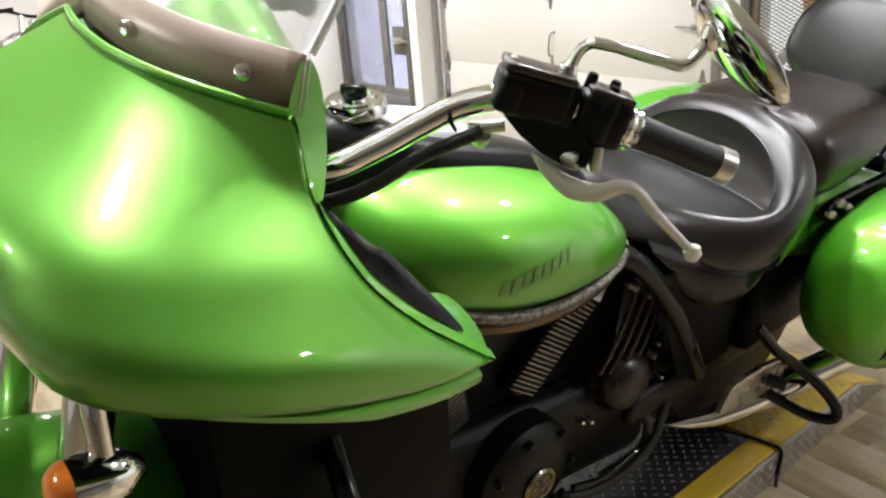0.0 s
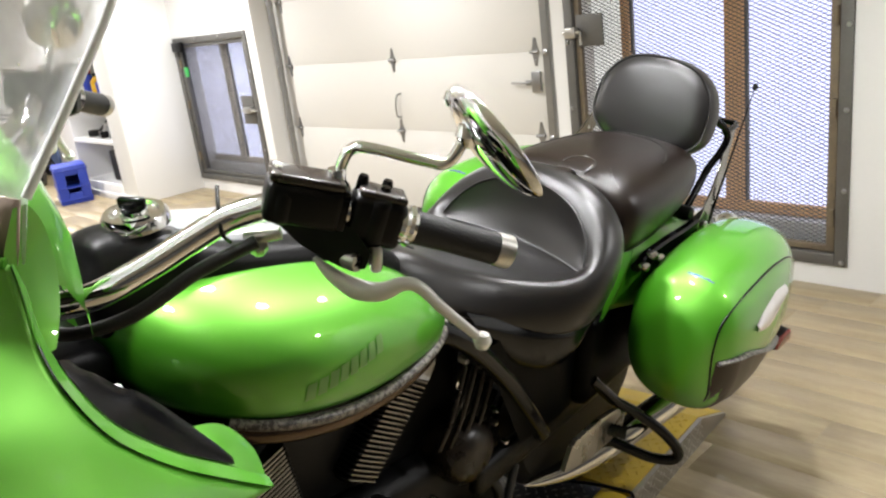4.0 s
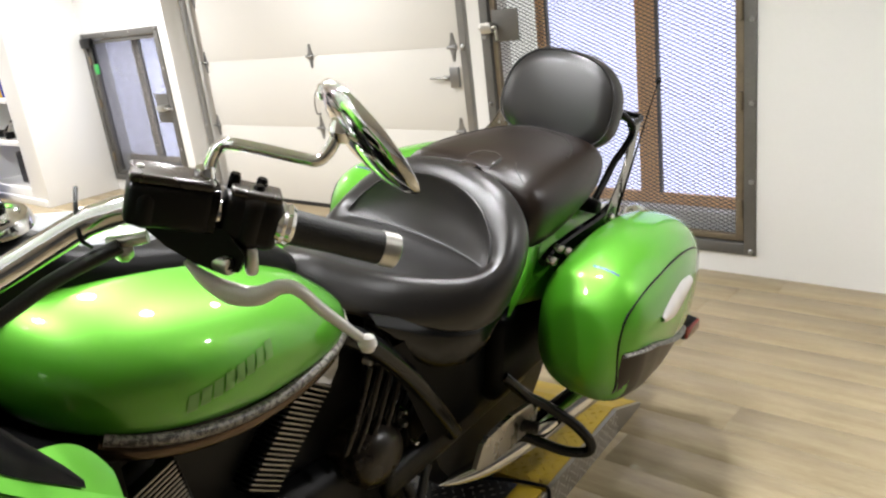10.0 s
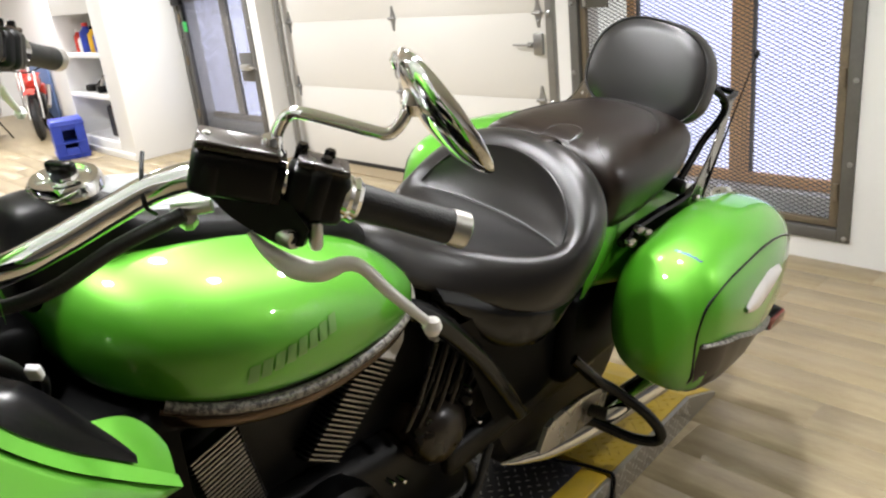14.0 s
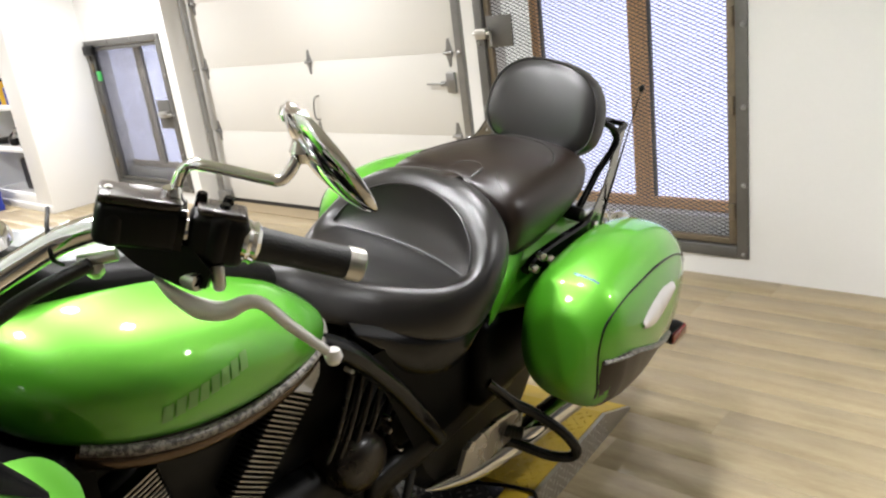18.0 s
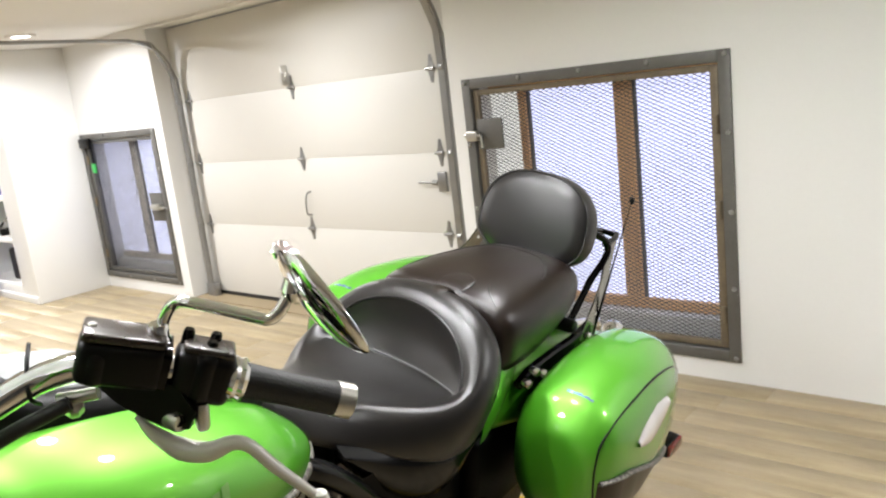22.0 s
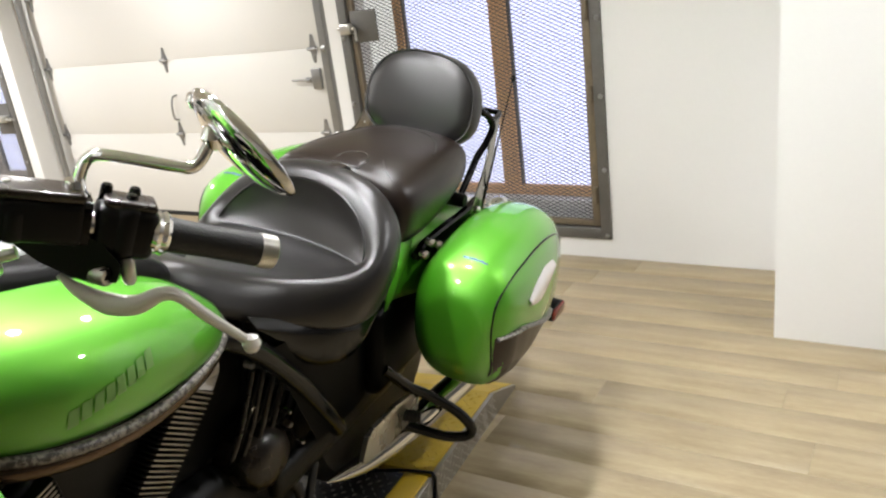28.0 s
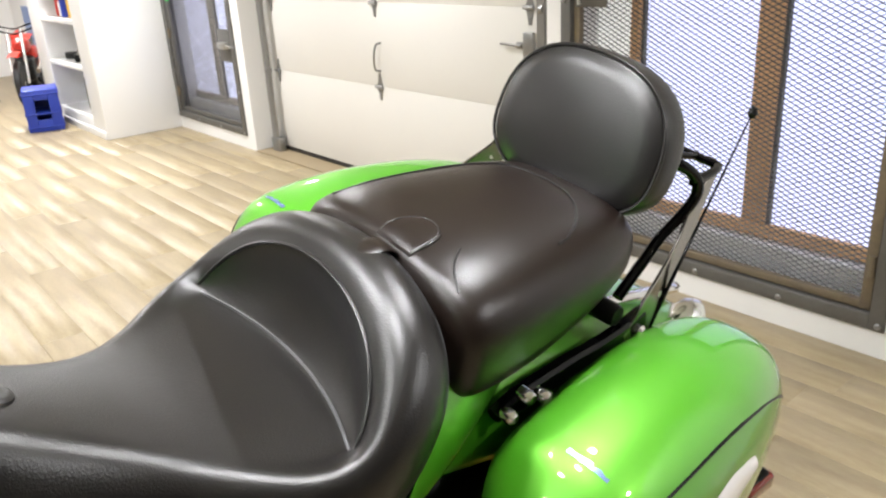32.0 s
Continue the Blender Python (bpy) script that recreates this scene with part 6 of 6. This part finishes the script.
# front end
for sx in (1, -1):
    part("fork_leg", tube([(-0.06 + sx * 0.135, -0.52, 0.30), (-0.06 + sx * 0.135, -0.42, 0.66), (-0.07 + sx * 0.125, -0.34, 0.95)], [0.032, 0.03, 0.026], 6, 14), CHROME, BIKE, "chrome fork leg")
    sg = part("turn_signal", moved(loft([oval(0, y, -h, h, w, 2.3, 24) for y, h, w in ((-0.03, 0.030, 0.036), (0.0, 0.034, 0.04), (0.03, 0.028, 0.032), (0.055, 0.014, 0.016), (0.06, 0.003, 0.003))]), pose(sx * 0.214, -0.422, 0.826, -8) @ Matrix.Scale(0.80, 4)), CHROME, BIKE, "chrome front turn signal")
    part("lens", moved(loft([oval(0, y, -h, h, w, 2.3, 24) for y, h, w in ((-0.056, 0.004, 0.005), (-0.052, 0.018, 0.022), (-0.042, 0.027, 0.032), (-0.030, 0.031, 0.037))]), pose(sx * 0.214, -0.422, 0.826, -8) @ Matrix.Scale(0.80, 4)), ORANGE, sg, "amber lens")
    part("signal_stem", tube([(sx * 0.209, -0.41, 0.84), (sx * 0.190, -0.405, 0.90), (sx * 0.165, -0.40, 0.96)], 0.012), CHROME, BIKE)
part("fork_cover", box((-0.17, -0.40, 0.86), (0.17, -0.26, 1.0), 0.04), GLOSS_BLACK, BIKE, "gloss black fork cover")
ff = []
for k in range(29):
    a = radians(-60 + 215 * k / 28)
    row = []
    for q in (-1, -0.97, -0.85, -0.6, -0.3, 0, 0.3, 0.6, 0.85, 0.97, 1):
        r = 0.405 * math.sqrt(max(0.1, 1 - 0.34 * q * q)) - (0.03 if abs(q) == 1 else 0)
        row.append((-0.06 + 0.115 * q, -0.52 + r * math.sin(a), 0.305 + r * math.cos(a)))
    ff.append(row)
fender = part("front_fender", loft(ff, cap=False, closed=False, angle=70), GREEN, BIKE, "lime green front fender")
md = fender.modifiers.new("thickness", "SOLIDIFY")
md.thickness = 0.004
part("radiator_cover", box((-0.15, -0.28, 0.36), (0.15, -0.16, 0.84), 0.03), COWL, BIKE, "black radiator cover")
both("lower_cowl", loft([[(0.12, y, z0), (0.20, y, z0 + 0.02), (0.215, y, (z0 + z1) / 2), (0.19, y, z1)] for y, z0, z1 in ((-0.30, 0.50, 0.84), (-0.22, 0.42, 0.85), (-0.08, 0.40, 0.84), (0.03, 0.44, 0.80))], closed=False, angle=70), COWL, "black lower cowl")
both("crash_bar", tube([(0.12, -0.13, 0.75), (0.27, -0.17, 0.66), (0.33, -0.16, 0.50), (0.28, -0.12, 0.34), (0.13, -0.08, 0.28)], 0.016, 8, 12), GLOSS_BLACK, "black crash bar")
wheel_parts(BIKE, (-0.06, -0.52, 0.315), 0.315, 0.13, 9, GLOSS_BLACK)
wheel_parts(BIKE, (0, 1.12, 0.32), 0.32, 0.18, 9, GLOSS_BLACK)
both("swing_arm", box((0.10, 0.62, 0.27), (0.135, 1.2, 0.345), 0.015), ENGINE)

# ---------------------------------------------------------------- small red motorcycles at the back
def dirt_bike(m, label, paint=RED_PLASTIC, group="small red motorcycles"):
    b = thing("dirt_bike", label, "motorcycle", m, group)
    for y, r in ((-0.6, 0.31), (0.6, 0.29)):
        wheel_parts(b, (0, y, r), r, 0.09, 14, STEEL, True)
    part("tank", loft([oval(0, y, zl, zh, hx) for y, zl, zh, hx in ((-0.22, 0.74, 0.84, 0.05), (-0.15, 0.70, 0.90, 0.10), (0.0, 0.68, 0.90, 0.12), (0.12, 0.70, 0.84, 0.09), (0.18, 0.74, 0.80, 0.05))]), paint, b)
    part("seat", loft([oval(0, y, 0.74, zh, hx) for y, zh, hx in ((0.05, 0.80, 0.05), (0.15, 0.84, 0.09), (0.4, 0.85, 0.09), (0.58, 0.88, 0.07), (0.62, 0.86, 0.03))]), LEATHER, b)
    for y, z in ((-0.6, 0.66), (0.62, 0.80)):
        part("fender", loft([[(x, y + s, z + 0.10 * math.cos(s * 3.2) - 0.5 * x * x * 10) for x in (-0.07, -0.04, 0, 0.04, 0.07)] for s in (-0.3, -0.15, 0, 0.15, 0.3)], closed=False), paint, b)
    for x in (-0.09, 0.09):
        part("fork", tube([(x, -0.6, 0.31), (x, -0.36, 0.98)], 0.022), STEEL, b)
    part("handlebar", tube([(-0.36, -0.22, 1.04), (-0.2, -0.3, 1.02), (0, -0.33, 0.97), (0.2, -0.3, 1.02), (0.36, -0.22, 1.04)], 0.012), MATTE_BLACK, b)
    part("engine", box((-0.12, -0.15, 0.28), (0.12, 0.2, 0.62), 0.05), ENGINE, b)
    part("side_panel", box((-0.13, 0.16, 0.56), (0.13, 0.46, 0.74), 0.03), paint, b)
    part("swing_arm", box((-0.06, 0.15, 0.27), (0.06, 0.62, 0.33), 0.02), STEEL, b)
    part("exhaust", tube([(0.14, 0.0, 0.4), (0.15, 0.25, 0.5), (0.15, 0.6, 0.66)], 0.035), STEEL, b)
    part("side_stand", tube([(0.1, 0.1, 0.3), (0.24, 0.14, 0.0)], 0.012), MATTE_BLACK, b)
    return b


for dx, dy, rz, lab in ((-8.20, 2.44, 68, "red and black small motorcycle parked by the blue panel"), (-8.95, 2.58, 74, "red small motorcycle with black seat, parked in the row"), (-8.28, 1.95, 74, "red and black small motorcycle at the end of the row")):
    dirt_bike(pose(dx, dy, 0, 0, 0, rz) @ Matrix.Scale(0.70, 4), lab)
for dx, dy, rz, lab in ((-5.5, 0.12, 55, "dark motorcycle parked across the room"), (-6.3, 0.75, 62, "black motorcycle standing beside another across the room")):
    dirt_bike(pose(dx, dy, 0, 0, 0, rz) @ Matrix.Scale(1.15, 4), lab, MATTE_BLACK, "dark motorcycles across the room")
screen = thing("blue_panel", "flat blue wall panel behind the small motorcycles", "panel")
part("board", box((-9.75, 2.86, 0.0), (-9.0, 2.89, 0.86), 0.004), material("dull_blue_board", (0.16, 0.24, 0.46), 0.5, 0, 0.1, 5, 90), screen)

# ---------------------------------------------------------------- floor planks
random.seed(5)
PW, PL = 0.15, 1.22
plank_mesh = mesh_of("plank", box((0.0003, 0.0003, -0.006), (PL - 0.0003, PW - 0.0003, 0.0), 0.0003, 1))
plank_mesh.materials.append(PLANK)
count, far = 0, []
y = WALL_Y - PW
while y > -3.0:
    x = -7.6 - random.uniform(0, PL) - 3 * PL
    while x + PL < X1 + 0.10:
        if count < 300 and y > -2.2 and x + PL > -7.0:
            o = new("plank", plank_mesh)
            o.parent, o.matrix_basis = floor, pose(x, y, 0)
            count += 1
        elif x + PL > X0:
            far.append((x, y))
        x += PL
    y -= PW
while y > Y0:
    far += [(X0 + k * PL, y) for k in range(12)]
    y -= PW
bm = bmesh.new()
for fx, fy in far:
    v = [bm.verts.new((fx + a, fy + b, -0.0005)) for a, b in ((0.0012, 0.0012), (PL - 0.0012, 0.0012), (PL - 0.0012, PW - 0.0012), (0.0012, PW - 0.0012))]
    bm.faces.new(v)
tagged(part("plank_field", bm, PLANK, floor), kind="stuff")
